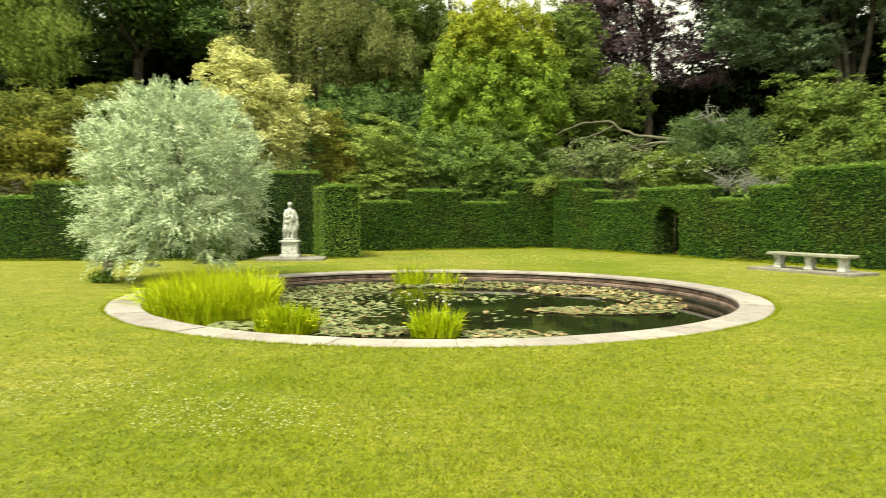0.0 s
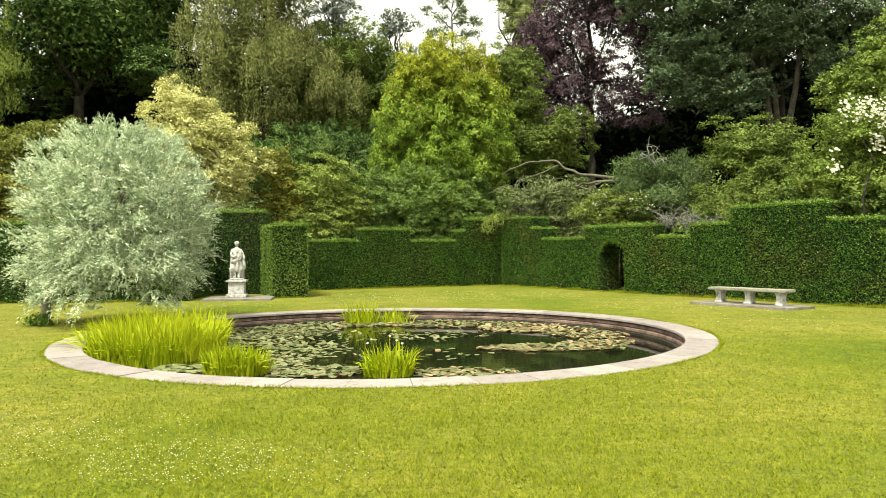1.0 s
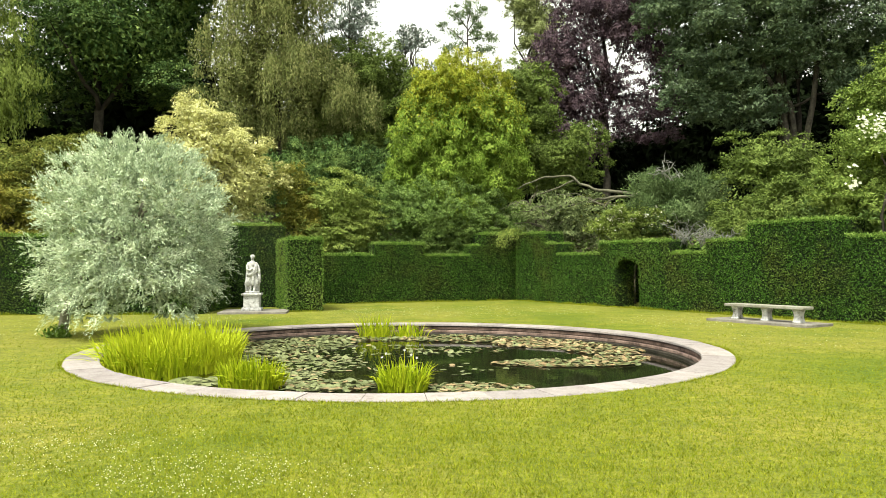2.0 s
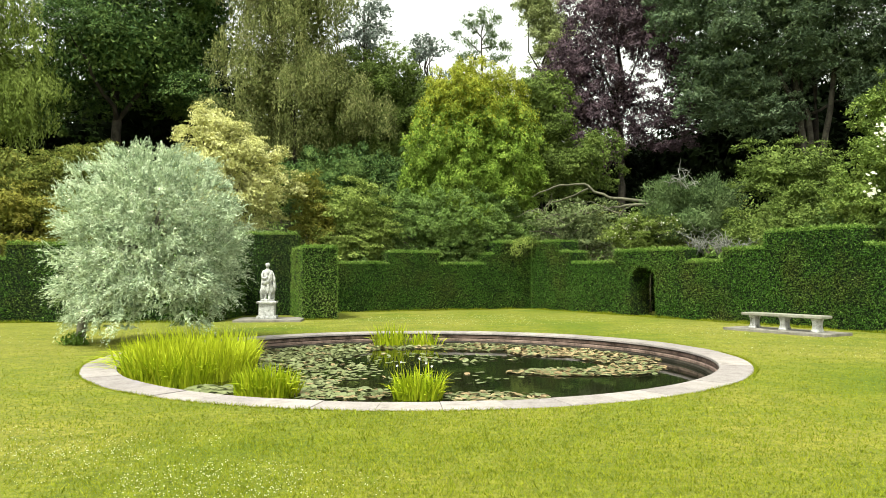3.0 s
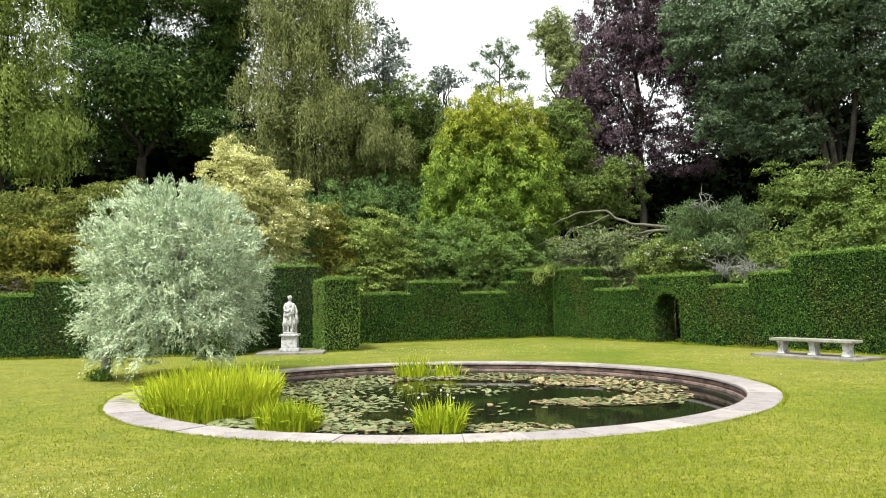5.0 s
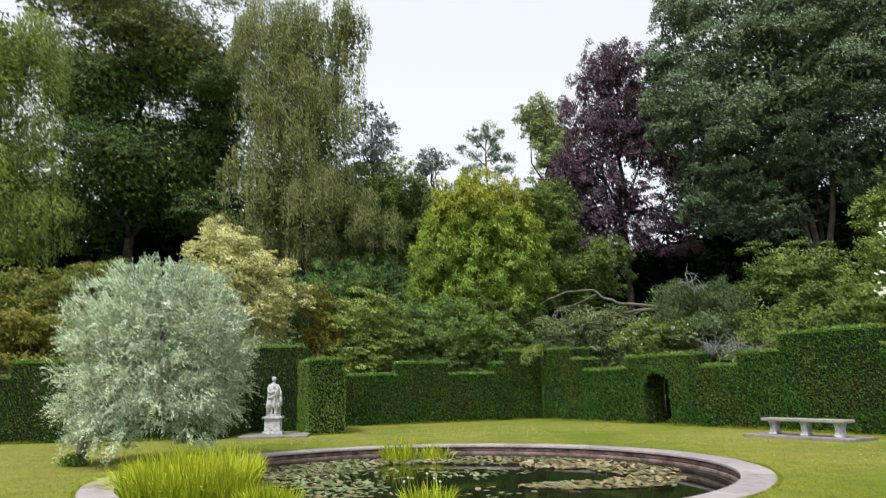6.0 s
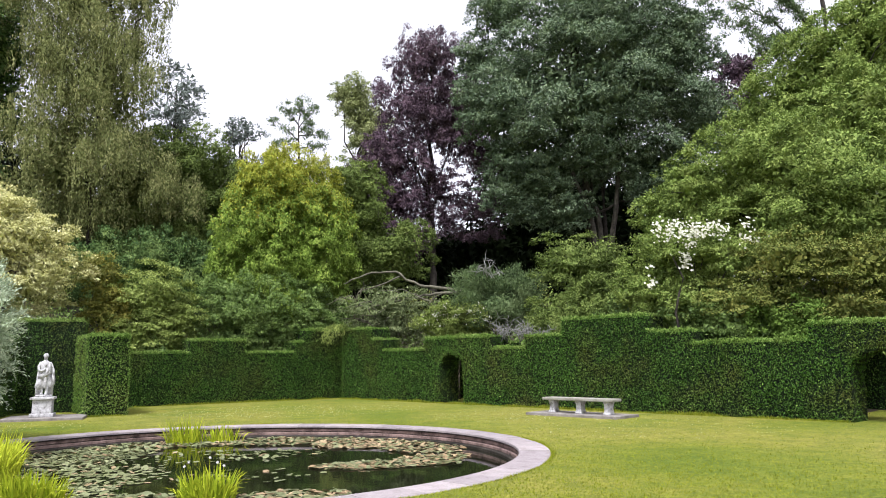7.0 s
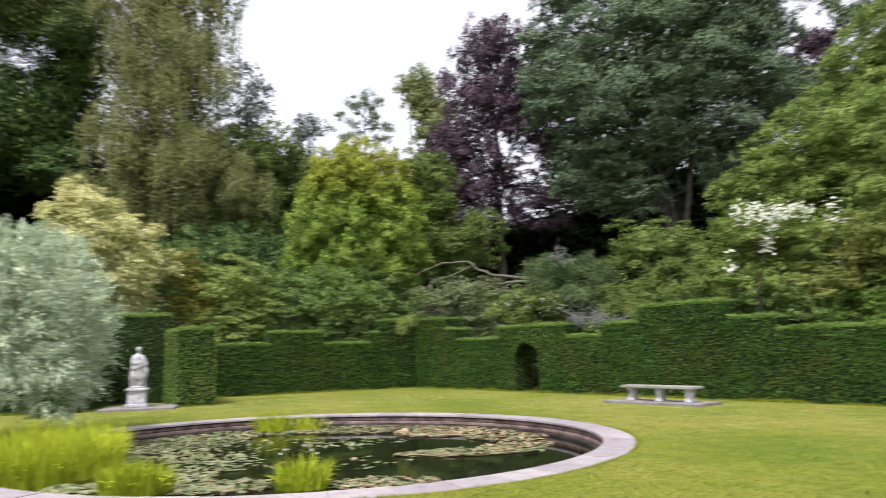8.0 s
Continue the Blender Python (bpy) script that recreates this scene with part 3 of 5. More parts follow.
TEAL = leaf_material("grey_green_fine_leaves", (0.022, 0.038, 0.015), (0.0944, 0.146, 0.0552), (0.177, 0.228, 0.103), 0.7, 0.2)
# Near black: the deep shade inside the wood is put into this leaf colour.
SHADE = leaf_material("shade_black_evergreen_leaves", (0.003, 0.006, 0.002), (0.008, 0.014, 0.004), (0.018, 0.03, 0.009), 0.3, 0.1, 0.7, 0.05)
PETAL = leaf_material("white_petals", (0.4, 0.4, 0.3), (0.55, 0.55, 0.44), (0.66, 0.66, 0.56), 2.0, 0.3)


def silver_pear():
    """A dome of drooping silvery shoots on a short leaning trunk, with a ragged skirt."""
    bx, by = -7.23, 16.3
    cx, cy, top, wide = -5.8, 16.6, 4.32, 1.84
    ob = thing("silver_pear", (bx, by, 0), "silver weeping pear tree with a domed crown", "tree")
    bm = bmesh.new()
    trunk = [(bx, by, -0.1), (bx + 0.06, by, 0.5), (bx + 0.3, by + 0.02, 1.1), (bx + 0.7, by + 0.1, 1.8), (cx - 0.2, cy + 0.4, 2.4), (cx, cy + 0.5, 3.0)]
    tube(bm, trunk, [0.13, 0.085, 0.08, 0.07, 0.06, 0.03], 10)
    stem = part("trunk", bm, PALE_BARK, ob, smooth=True)
    for k in range(9):
        a = k * 2.4
        r = rng.uniform(0.5, 0.9)
        bm = bmesh.new()
        tip = (cx + r * math.cos(a), cy + 0.3 + r * abs(math.sin(a)), rng.uniform(1.4, 2.8))
        tube(bm, limb_points(trunk[2 + k % 3], tip, 0.35, 7, 0.03), [0.04 * (1 - 0.85 * i / 7) for i in range(8)], 6)
        part("limb", bm, PALE_BARK, stem, smooth=True)
    tufts = 900
    each_tuft, each = 9, 13
    h = ((np.arange(tufts) + rng.random(tufts)) / tufts) ** 0.82
    turn = np.arange(tufts) * 2.39996 + rng.normal(0, 0.07, tufts)
    skirt = np.array([0.85 + 0.7 * noise.noise(Vector((math.cos(a) * 2.2, math.sin(a) * 2.2, 3.1))) + 1.3 * noise.noise(Vector((math.cos(a) * 5, math.sin(a) * 5, 8.1))) - 0.4 * max(0.0, -math.cos(a)) ** 4 for a in turn])
    z = top - 0.12 - (top - 0.12 - np.clip(skirt, 0.33, 1.5)) * h
    k = np.clip((top - z) / (top - 0.6), 0, 1.15)
    reach = wide * np.where(k < 0.55, np.sqrt(np.clip(1 - (1 - k / 0.55) ** 2, 0, 1)), 1 - 0.12 * np.clip(k - 0.55, 0, 1))
    lump = np.array([noise.noise(Vector((math.cos(a) * 2.5, math.sin(a) * 2.5, q * 1.5))) * 0.14 + noise.noise(Vector((math.cos(a) * 7, math.sin(a) * 7, q * 4))) * 0.26 for a, q in zip(turn, z)])
    inner = np.where(rng.random(tufts) < 0.42, rng.uniform(0.6, 0.86, tufts), rng.uniform(0.88, 1.0, tufts))
    r = reach * (1 + lump) * inner
    centre = np.stack([cx + r * np.cos(turn), cy + r * np.sin(turn) * 0.95, z], 1)
    outward = np.stack([np.cos(turn), np.sin(turn), np.clip(1.5 - 2.0 * k, -0.5, 1.4)], 1)
    full = np.array([noise.noise(Vector(q) * 2.7) > -0.3 for q in centre.tolist()])
    centre, outward = centre[full], outward[full]
    tufts = len(centre)
    n = tufts * each_tuft
    rim = np.repeat(outward, each_tuft, 0)
    root = np.repeat(centre, each_tuft, 0) + rng.normal(0, 0.05, (n, 3))
    shoot = unit(rim * 0.8 + rng.normal(0, 0.5, (n, 3)))
    s0, d0 = np.repeat(root, each, 0), np.repeat(shoot, each, 0)
    step = np.tile(np.arange(each) / each, n)
    long = np.repeat(rng.uniform(0.18, 0.4, n) * np.where(rng.random(n) < 0.14, 1.5, 1.0), each)
    at = s0 + d0 * (step * long)[:, None] + np.array([0, 0, -1.0]) * (step ** 2 * long * 0.35)[:, None]
    m = len(at)
    at = at + rng.normal(0, 0.014, (m, 3))
    grow = unit(d0 * 1.1 + rng.normal(0, 0.42, (m, 3)))
    face = unit(np.array([0, 0, 0.8]) + np.repeat(rim, each, 0) * 0.6 + rng.normal(0, 0.6, (m, 3)))
    shrink = 1.1 - 0.45 * step
    quads = leaf_quads(at, grow, face, rng.uniform(0.065, 0.12, m) * shrink, rng.uniform(0.018, 0.028, m) * shrink)
    attach("crown", mesh_arrays("crown", quads, 4, [SILVER]), ob)
    n = 9000
    pick = rng.integers(0, tufts, n)
    axis = np.array([cx, cy, 0.0])
    at = axis + (centre[pick] - axis) * np.stack([rng.uniform(0.35, 0.76, n)] * 2 + [rng.uniform(0.92, 1.0, n)], 1)
    quads = leaf_quads(at, unit(rng.normal(0, 1, (n, 3))), unit(outward[pick] + rng.normal(0, 0.5, (n, 3))), rng.uniform(0.1, 0.18, n), rng.uniform(0.04, 0.065, n))
    attach("inner_foliage", mesh_arrays("inner_foliage", quads, 4, [SILVER]), ob)


silver_pear()
tree("golden_shrub", "tall cream-variegated shrub in tiered clumps", "shrub", (-7.3, 29.3),
     [(-8.0, 29.1, 7.1, 1.25, 1.0), (-7.5, 29.2, 6.0, 2.0, 1.3), (-6.3, 29.4, 4.7, 1.6, 1.4), (-8.5, 29.0, 4.5, 2.0, 1.6)],
     GOLDEN, 0.125, 0.06, 1.5, "tiered", 0.15, gaps=0.06, fill=0.5)
tree("green_shrub", "rounded mid-green shrub above the hedge", "shrub", (-2.8, 31.9),
     [(-2.8, 31.7, 4.0, 1.7, 1.4), (-1.8, 31.8, 3.2, 1.1, 1.1), (-4.0, 31.6, 3.4, 1.0, 1.2), (-3.3, 30.9, 2.6, 1.1, 0.9), (-2.0, 31.1, 2.5, 0.9, 0.8)],
     LUSH, 0.13, 0.07, 1.2, "layered", 0.24, gaps=0.1)
tree("russet_shrub", "russet-tinged shrub behind the hedge", "shrub", (-4.5, 30.6), [(-4.4, 30.8, 4.6, 0.7, 1.3), (-4.3, 30.7, 3.4, 0.75, 1.1)], RUSSET, 0.14, 0.06, 1.0)
tree("evergreen_tree", "tall dark evergreen tree with an open crown", "tree", (-17.2, 42.7),
     [(-17.0, 42.8, 14.4, 6.0, 4.2), (-19.4, 41.8, 19.0, 4.3, 4.3), (-15.1, 43.5, 21.5, 5.3, 4.2), (-14.0, 43.9, 14.7, 2.8, 4.5), (-20.2, 41.4, 11.8, 2.6, 2.3), (-18.6, 42.0, 24.6, 4.6, 3.0), (-12.4, 44.2, 18.0, 2.3, 5.5)],
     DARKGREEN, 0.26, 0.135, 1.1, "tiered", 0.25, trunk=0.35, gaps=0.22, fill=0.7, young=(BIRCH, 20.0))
tree("birch_tree", "pale green weeping birch tree", "tree", (-17.6, 29.6),
     [(-17.4, 29.3, 14.6, 2.3, 3.3), (-17.0, 29.5, 10.3, 2.2, 3.2), (-16.0, 30.1, 9.0, 1.5, 1.9), (-18.7, 28.4, 11.7, 2.0, 5.2)],
     LIGHT, 0.18, 0.085, 0.85, "weeping", 0.3, trunk=0.18, group="birches", fill=0.4)
tree("birch_tree", "tall weeping birch tree with hanging twigs", "tree", (-6.6, 39.9),
     [(-7.3, 39.4, 19.8, 3.2, 3.8), (-6.5, 39.5, 15.5, 3.3, 3.8), (-7.9, 39.3, 11.3, 2.9, 3.4), (-4.9, 39.8, 11.0, 3.3, 2.5), (-4.3, 39.8, 21.3, 1.2, 2.3)],
     BIRCH, 0.21, 0.09, 0.95, "weeping", 0.28, trunk=0.24, group="birches", fill=0.35)
tree("distant_tree", "slender blue-grey tree far beyond the wood", "tree", (-5.9, 85.0), [(-5.6, 84.9, 32.4, 1.9, 3.2), (-6.3, 84.8, 29.4, 3.0, 2.3), (-6.0, 85.0, 24.0, 3.5, 4.0)], BLUEGREY, 0.4, 0.2, 0.9, "leafy", 0.3, group="distant trees", fill=0.08)
tree("distant_tree", "small blue-grey treetop far beyond the wood", "tree", (1.3, 85.5), [(1.3, 85.0, 27.4, 2.1, 1.6), (1.0, 85.0, 22.0, 3.0, 4.0)], BLUEGREY, 0.4, 0.2, 0.8, "leafy", 0.3, group="distant trees", fill=0.08)


def conifer(name, label, base, top, girth, boughs, pads, leaf, mat):
    """An open conifer: a straight trunk, single boughs, and loose pads of needles along the outer half of each."""
    bz = float(ground_height(*base))
    ob = thing(name, (*base, bz), label, "tree")
    bm = bmesh.new()
    tube(bm, limb_points((*base, bz - 0.2), top, 0.0, 8, 0.004), [girth * (1 - 0.1 * i) for i in range(9)], 9)
    stem = part("trunk", bm, BARK, ob, smooth=True)
    tufts = []
    for root, tip in boughs:
        line = limb_points(root, tip, 0.04, 8, 0.012)
        bm = bmesh.new()
        tube(bm, line, [girth * 0.27 * (1 - 0.8 * i / 8) for i in range(9)], 6)
        part("limb", bm, BARK, stem, smooth=True)
        for k in range(3, 9):
            for _ in range(pads):
                q = np.array(line[k]) + rng.normal(0, 1, 3) * np.array([0.42, 0.42, 0.26])
                tufts.append((*q, rng.uniform(0.2, 0.48), rng.uniform(0.1, 0.2)))
    attach("crown", mesh_arrays("crown", crown(tufts, leaf, leaf * 0.36, 1.2, "spiky", 0.6, 0.3, 0.1, leaf_points), 3, [mat]), ob)


conifer("pine_tree", "sparse old pine tree far beyond the wood", (8.1, 92.0), (8.1, 91.7, 33.6), 0.3,
        [((8.1, 91.7, 29.0), (4.9, 91.9, 31.6)), ((8.1, 91.7, 29.6), (11.5, 91.4, 29.7)), ((8.1, 91.7, 30.6), (10.4, 91.5, 33.4)), ((8.1, 91.7, 31.0), (6.3, 91.8, 33.0)), ((8.1, 91.7, 28.2), (5.6, 91.8, 28.6)), ((8.1, 91.7, 28.0), (11.0, 91.4, 28.2)), ((8.1, 91.7, 31.6), (8.6, 91.7, 34.2)), ((8.1, 91.7, 30.0), (9.6, 91.5, 31.4))],
        3, 0.26, TEAL)
conifer("cedar_tree", "dark cedar tree with long rising boughs", (44.0, 45.0), (44.3, 44.6, 35.0), 0.45,
        [((43.9, 44.8, 24.2), (37.3, 47.2, 30.2)), ((43.9, 44.8, 26.3), (38.6, 45.6, 31.9)), ((44.0, 44.8, 23.3), (37.8, 46.7, 27.3)), ((44.0, 44.7, 25.6), (39.4, 44.6, 30.3)), ((43.9, 44.8, 22.6), (38.9, 45.8, 25.3)), ((44.1, 44.7, 29.5), (39.5, 45.5, 34.0)), ((44.2, 44.6, 31.0), (48.0, 42.5, 35.0))],
        6, 0.22, TEAL)
tree("olive_tree", "dense olive-green broadleaf trees on the bank", "tree", (-2.6, 43.6),
     [(-2.6, 43.0, 12.1, 3.2, 2.7), (-0.1, 43.1, 11.3, 2.0, 2.2), (-4.6, 42.8, 8.7, 3.6, 2.3), (-1.6, 43.0, 8.3, 3.3, 2.7), (-7.2, 42.5, 8.0, 2.9, 2.1)],
     OLIVE, 0.2, 0.11, 1.05, "leafy", 0.25, bark=PALE_BARK, limbs=14)
tree("maple_tree", "bright yellow-green maple tree", "tree", (4.2, 35.4),
     [(2.7, 35.0, 10.1, 2.1, 1.6), (4.1, 34.9, 8.9, 1.6, 1.6), (1.7, 35.0, 9.3, 1.5, 1.3), (1.4, 35.0, 7.8, 2.1, 2.0), (3.4, 34.9, 6.9, 2.3, 2.4), (2.1, 35.0, 5.3, 2.3, 1.9), (4.5, 34.8, 5.4, 1.4, 1.5), (0.6, 35.1, 5.9, 1.4, 1.5), (2.6, 34.4, 4.5, 1.7, 1.4), (1.1, 34.5, 4.6, 1.2, 1.2)],
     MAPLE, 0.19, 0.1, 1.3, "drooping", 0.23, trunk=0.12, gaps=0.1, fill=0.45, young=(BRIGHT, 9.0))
tree("holly_shrub", "dark green holly thicket below the birch", "shrub", (-3.0, 37.0), [(-5.4, 36.6, 5.8, 1.9, 1.7), (-3.2, 36.6, 6.2, 2.0, 1.8), (-1.0, 36.8, 5.8, 1.8, 1.7), (-3.0, 36.4, 4.2, 2.4, 1.3)], DARKGREEN, 0.17, 0.09, 1.0, "drooping", 0.24, stems=4, gaps=0.2, bark=PALE_BARK)
tree("beech_tree", "dull green young beech tree", "tree", (6.8, 38.0), [(6.3, 37.5, 7.3, 2.2, 2.6), (6.4, 37.5, 10.0, 1.8, 2.2), (8.3, 37.2, 6.9, 2.0, 1.9)], OLIVE, 0.18, 0.1, 0.9)
tree("lime_tree", "pale yellow-green lime tree behind the wood", "tree", (9.8, 55.8), [(9.2, 55.2, 21.6, 1.9, 2.2), (10.1, 55.1, 19.4, 1.9, 2.2), (8.3, 55.4, 22.1, 0.7, 0.7), (10.2, 55.2, 15.5, 2.4, 2.6)], PALE_LIME, 0.26, 0.15, 1.0, gaps=0.2)
copper = tree("copper_beech", "dark purple copper beech tree", "tree", (12.75, 45.6),
     [(12.4, 45.4, 21.3, 2.4, 2.1), (11.5, 45.6, 18.0, 2.8, 2.5), (10.2, 45.9, 14.5, 2.8, 2.5), (10.5, 45.6, 11.6, 2.2, 2.0), (11.2, 45.5, 9.2, 1.5, 1.4), (12.8, 45.2, 12.6, 1.0, 1.6), (13.3, 45.0, 10.4, 0.6, 1.0), (14.8, 44.9, 16.6, 2.0, 2.2), (16.0, 44.3, 14.2, 1.3, 1.4), (14.6, 44.9, 18.2, 2.0, 2.0), (13.8, 44.8, 16.3, 1.9, 1.4)],
     COPPER, 0.22, 0.13, 1.1, "drooping", 0.22, trunk=0.26, gaps=0.12, fill=0.35)
attach("outer_foliage", mesh_arrays("outer_foliage", crown([(14.9, 44.7, 13.0, 1.7, 2.4), (15.8, 44.4, 11.2, 1.4, 2.2), (14.2, 45.0, 10.8, 0.9, 1.6), (16.4, 44.2, 13.2, 1.2, 1.8), (15.3, 44.6, 10.0, 1.6, 1.2)], 0.15, 0.085, 1.0, "leafy", 0.16, 0.34, 0.0, leaf_points), 3, [COPPER]), copper, "thin purple foliage with sky showing through")
bm = bmesh.new()
tube(bm, limb_points((12.85, 45.6, 4.6), (12.3, 45.7, 13.0), 0.02, 7, 0.012), [0.2 - 0.018 * i for i in range(8)], 8)
part("second_stem", bm, BARK, copper, smooth=True)
oak = tree("oak_tree", "huge grey-green evergreen oak with several trunks", "tree", (20.2, 37.4),
     [(20.1, 37.1, 21.3, 6.0, 3.7), (19.9, 37.2, 16.1, 7.0, 3.9), (17.3, 38.2, 12.2, 2.9, 2.4), (23.1, 35.6, 12.0, 2.3, 2.4), (16.0, 39.0, 17.1, 3.6, 2.7), (22.4, 35.8, 17.8, 4.2, 3.4), (15.6, 39.0, 11.6, 1.8, 2.3), (14.6, 39.4, 15.6, 2.2, 2.3), (25.6, 34.8, 14.6, 1.9, 2.2), (15.3, 40.2, 22.8, 1.7, 2.4), (14.2, 40.8, 19.6, 1.5, 1.9), (24.0, 33.6, 18.6, 2.0, 2.6), (16.4, 38.0, 10.0, 1.5, 1.3), (18.2, 37.0, 9.6, 1.5, 1.1), (20.2, 35.6, 12.7, 2.2, 1.3), (21.6, 35.2, 10.6, 0.9, 1.2)],
     GREYGREEN, 0.26, 0.14, 1.0, "leafy", 0.22, trunk=0.2, stems=4, gaps=0.15, fill=0.45)
for foot, knee, head in (((19.9, 36.6, 5.0), (19.3, 36.7, 9.4), (18.0, 37.0, 13.0)), ((20.1, 36.7, 5.0), (20.6, 36.2, 9.6), (20.9, 36.2, 14.0)), ((20.0, 36.8, 5.0), (19.8, 36.8, 9.6), (18.9, 37.2, 12.6))):
    bm = bmesh.new()
    tube(bm, limb_points(foot, knee, 0.01, 4, 0.01) + limb_points(knee, head, 0.02, 4, 0.015)[1:], [0.2 - 0.015 * i for i in range(9)], 8)
    part("trunk", bm, OAK_BARK, oak, smooth=True)
tree("broadleaf_tree", "spreading light green tree above the hedge", "tree", (17.0, 20.3),
     [(16.9, 20.2, 7.8, 2.1, 1.6), (15.2, 21.4, 7.0, 1.4, 1.2), (18.2, 18.9, 7.1, 2.7, 1.9), (14.4, 22.0, 6.3, 1.0, 0.9), (19.0, 18.1, 5.3, 2.1, 1.6), (17.5, 19.5, 5.5, 2.6, 1.4), (16.2, 21.2, 6.6, 1.5, 1.1)],
     FRESH, 0.13, 0.072, 1.1, "leafy", 0.22, stems=2, gaps=0.05, fill=0.9)
tree("broadleaf_tree", "tall olive-green tree on the bank", "tree", (24.2, 24.6),
     [(24.0, 24.4, 12.9, 3.1, 2.0), (25.5, 22.8, 14.5, 2.6, 2.3), (22.6, 25.7, 11.9, 2.0, 1.2), (24.0, 24.4, 9.5, 3.0, 2.4), (21.8, 20.4, 10.0, 1.8, 1.6)],
     FRESH, 0.18, 0.1, 1.15, "leafy", 0.24, fill=0.8)
tree("copper_beech", "reddish-brown treetop far behind the oak", "tree", (39.1, 48.8), [(39.1, 48.4, 24.5, 2.1, 1.3), (39.0, 48.5, 21.0, 3.0, 2.6)], COPPER, 0.3, 0.17, 0.8)
tree("rose_shrub", "tall shrub rose with white blooms", "shrub", (13.4, 20.0),
     [(13.3, 19.8, 4.8, 1.3, 0.9), (12.4, 20.4, 3.7, 0.9, 0.9), (14.5, 19.0, 4.5, 1.2, 0.8), (13.4, 19.8, 3.2, 1.6, 0.9)],
     FRESH, 0.11, 0.06, 1.0, "leafy", 0.22, stems=3)
tree("russet_shrub", "olive and russet shrub above the hedge", "shrub", (15.6, 16.8),
     [(15.2, 17.0, 4.1, 1.6, 0.8), (16.4, 16.0, 3.9, 1.4, 0.9), (14.5, 17.8, 3.1, 1.6, 0.7), (16.1, 16.4, 2.8, 1.6, 0.8)], KHAKI, 0.12, 0.06, 0.9, "layered", 0.25, stems=2)
tree("green_shrub", "mid-green arching shrub on the bank", "shrub", (12.8, 25.4), [(12.6, 25.3, 5.1, 1.6, 1.2), (13.2, 24.9, 4.0, 1.3, 1.2), (13.9, 25.2, 5.1, 0.9, 0.9)], OLIVE, 0.13, 0.065, 1.0, "layered", 0.25)
tree("juniper_shrub", "blue-green feathery shrub on the bank", "shrub", (10.8, 28.6), [(10.0, 28.6, 4.5, 1.2, 0.75), (11.3, 28.1, 4.3, 1.3, 0.85), (10.6, 28.0, 3.5, 1.8, 0.9)], TEAL, 0.17, 0.055, 0.9, "spiky", 0.26, gaps=0.15)
tree("elder_shrub", "light green shrub with pale flower heads", "shrub", (9.1, 28.8), [(8.75, 28.3, 3.45, 0.85, 0.5), (9.65, 27.9, 3.3, 0.8, 0.45), (8.0, 28.8, 3.05, 0.8, 0.5), (9.0, 28.6, 2.6, 1.3, 0.7)], LIGHT, 0.11, 0.06, 1.0, "layered", 0.25)
def bare_shrub(at, count, spread, rise):
    """Bleached leafless twigs tangled over one another."""
    ob = thing("bare_shrub", at, "bleached leafless twigs tangled behind the hedge", "dead shrub", "bare shrubs")
    for k in range(count):
        a = np.array(at) + np.array([rng.normal(0, 0.2), rng.normal(0, 0.15), rng.uniform(0, 0.15)])
        turn = rng.uniform(0, math.tau)
        b = a + np.array([math.cos(turn) * spread, math.sin(turn) * spread * 0.6, rise * rng.uniform(0.2, 1.1)]) * rng.uniform(0.5, 1.1)
        line = limb_points(a, b, 0.2, 6, 0.07)
        bm = bmesh.new()
        tube(bm, line, [0.022 * (1 - 0.75 * i / 6) for i in range(7)], 5)
        for j in (2, 3, 4, 5):
            q = np.array(line[j])
            tube(bm, limb_points(q, q + rng.normal(0, 0.17, 3) + np.array([0, 0, 0.08]), 0.1, 3, 0.05), [0.012, 0.009, 0.006, 0.003], 4)
        part("branch", bm, BLEACHED, ob, smooth=True)


bare_shrub((10.3, 24.3, 2.15), 26, 0.95, 0.55)
bare_shrub((9.55, 24.95, 2.1), 14, 0.6, 0.75)
bare_shrub((9.75, 26.95, 4.6), 8, 0.75, 0.6)
for s, out, z, r, h, leaf in ((9.4, 3.0, 2.9, 1.3, 1.0, OLIVE), (11.4, 2.6, 3.1, 1.4, 1.1, OLIVE), (13.2, 2.0, 2.7, 1.3, 1.0, IVY), (14.9, 1.9, 2.5, 1.3, 0.9, IVY), (16.5, 1.9, 2.4, 1.3, 0.9, IVY), (18.2, 1.9, 2.3, 1.3, 0.8, MIDGREEN), (20.9, 4.9, 3.2, 1.5, 1.3, MIDGREEN)):
    x, y = CORNER + RIGHT_WAY * s + RIGHT_OUT * out
    tree("laurel_shrub", "dense leafy green shrub pressing against the hedge", "shrub", (x, y), [(x, y, z, r, h)], leaf, 0.11, 0.065, 1.1, "leafy", 0.26, fill=0.8, limbs=4, group="shrubs along the hedge")
tree("ivy_bank", "green ivy and undergrowth below the maple", "ivy", (2.0, 33.9), [(0.8, 33.5, 3.9, 2.6, 1.5), (3.2, 33.7, 3.6, 1.7, 1.4), (5.0, 34.1, 3.1, 1.4, 1.1), (-2.4, 31.2, 2.0, 0.9, 0.65), (-0.4, 32.2, 2.1, 1.0, 0.8), (1.0, 32.7, 2.3, 1.1, 0.8), (2.6, 33.2, 2.3, 1.1, 0.9)], IVY, 0.12, 0.085, 1.05, "leafy", 0.19)
tree("brush_heap", "heap of grey-green wilting brush", "brushwood", (7.2, 32.8), [(6.9, 32.6, 3.9, 2.2, 0.9), (7.4, 32.6, 3.0, 2.0, 0.8)], BRUSH, 0.16, 0.06, 1.0, "layered", 0.24, gaps=0.25, fill=0.3)
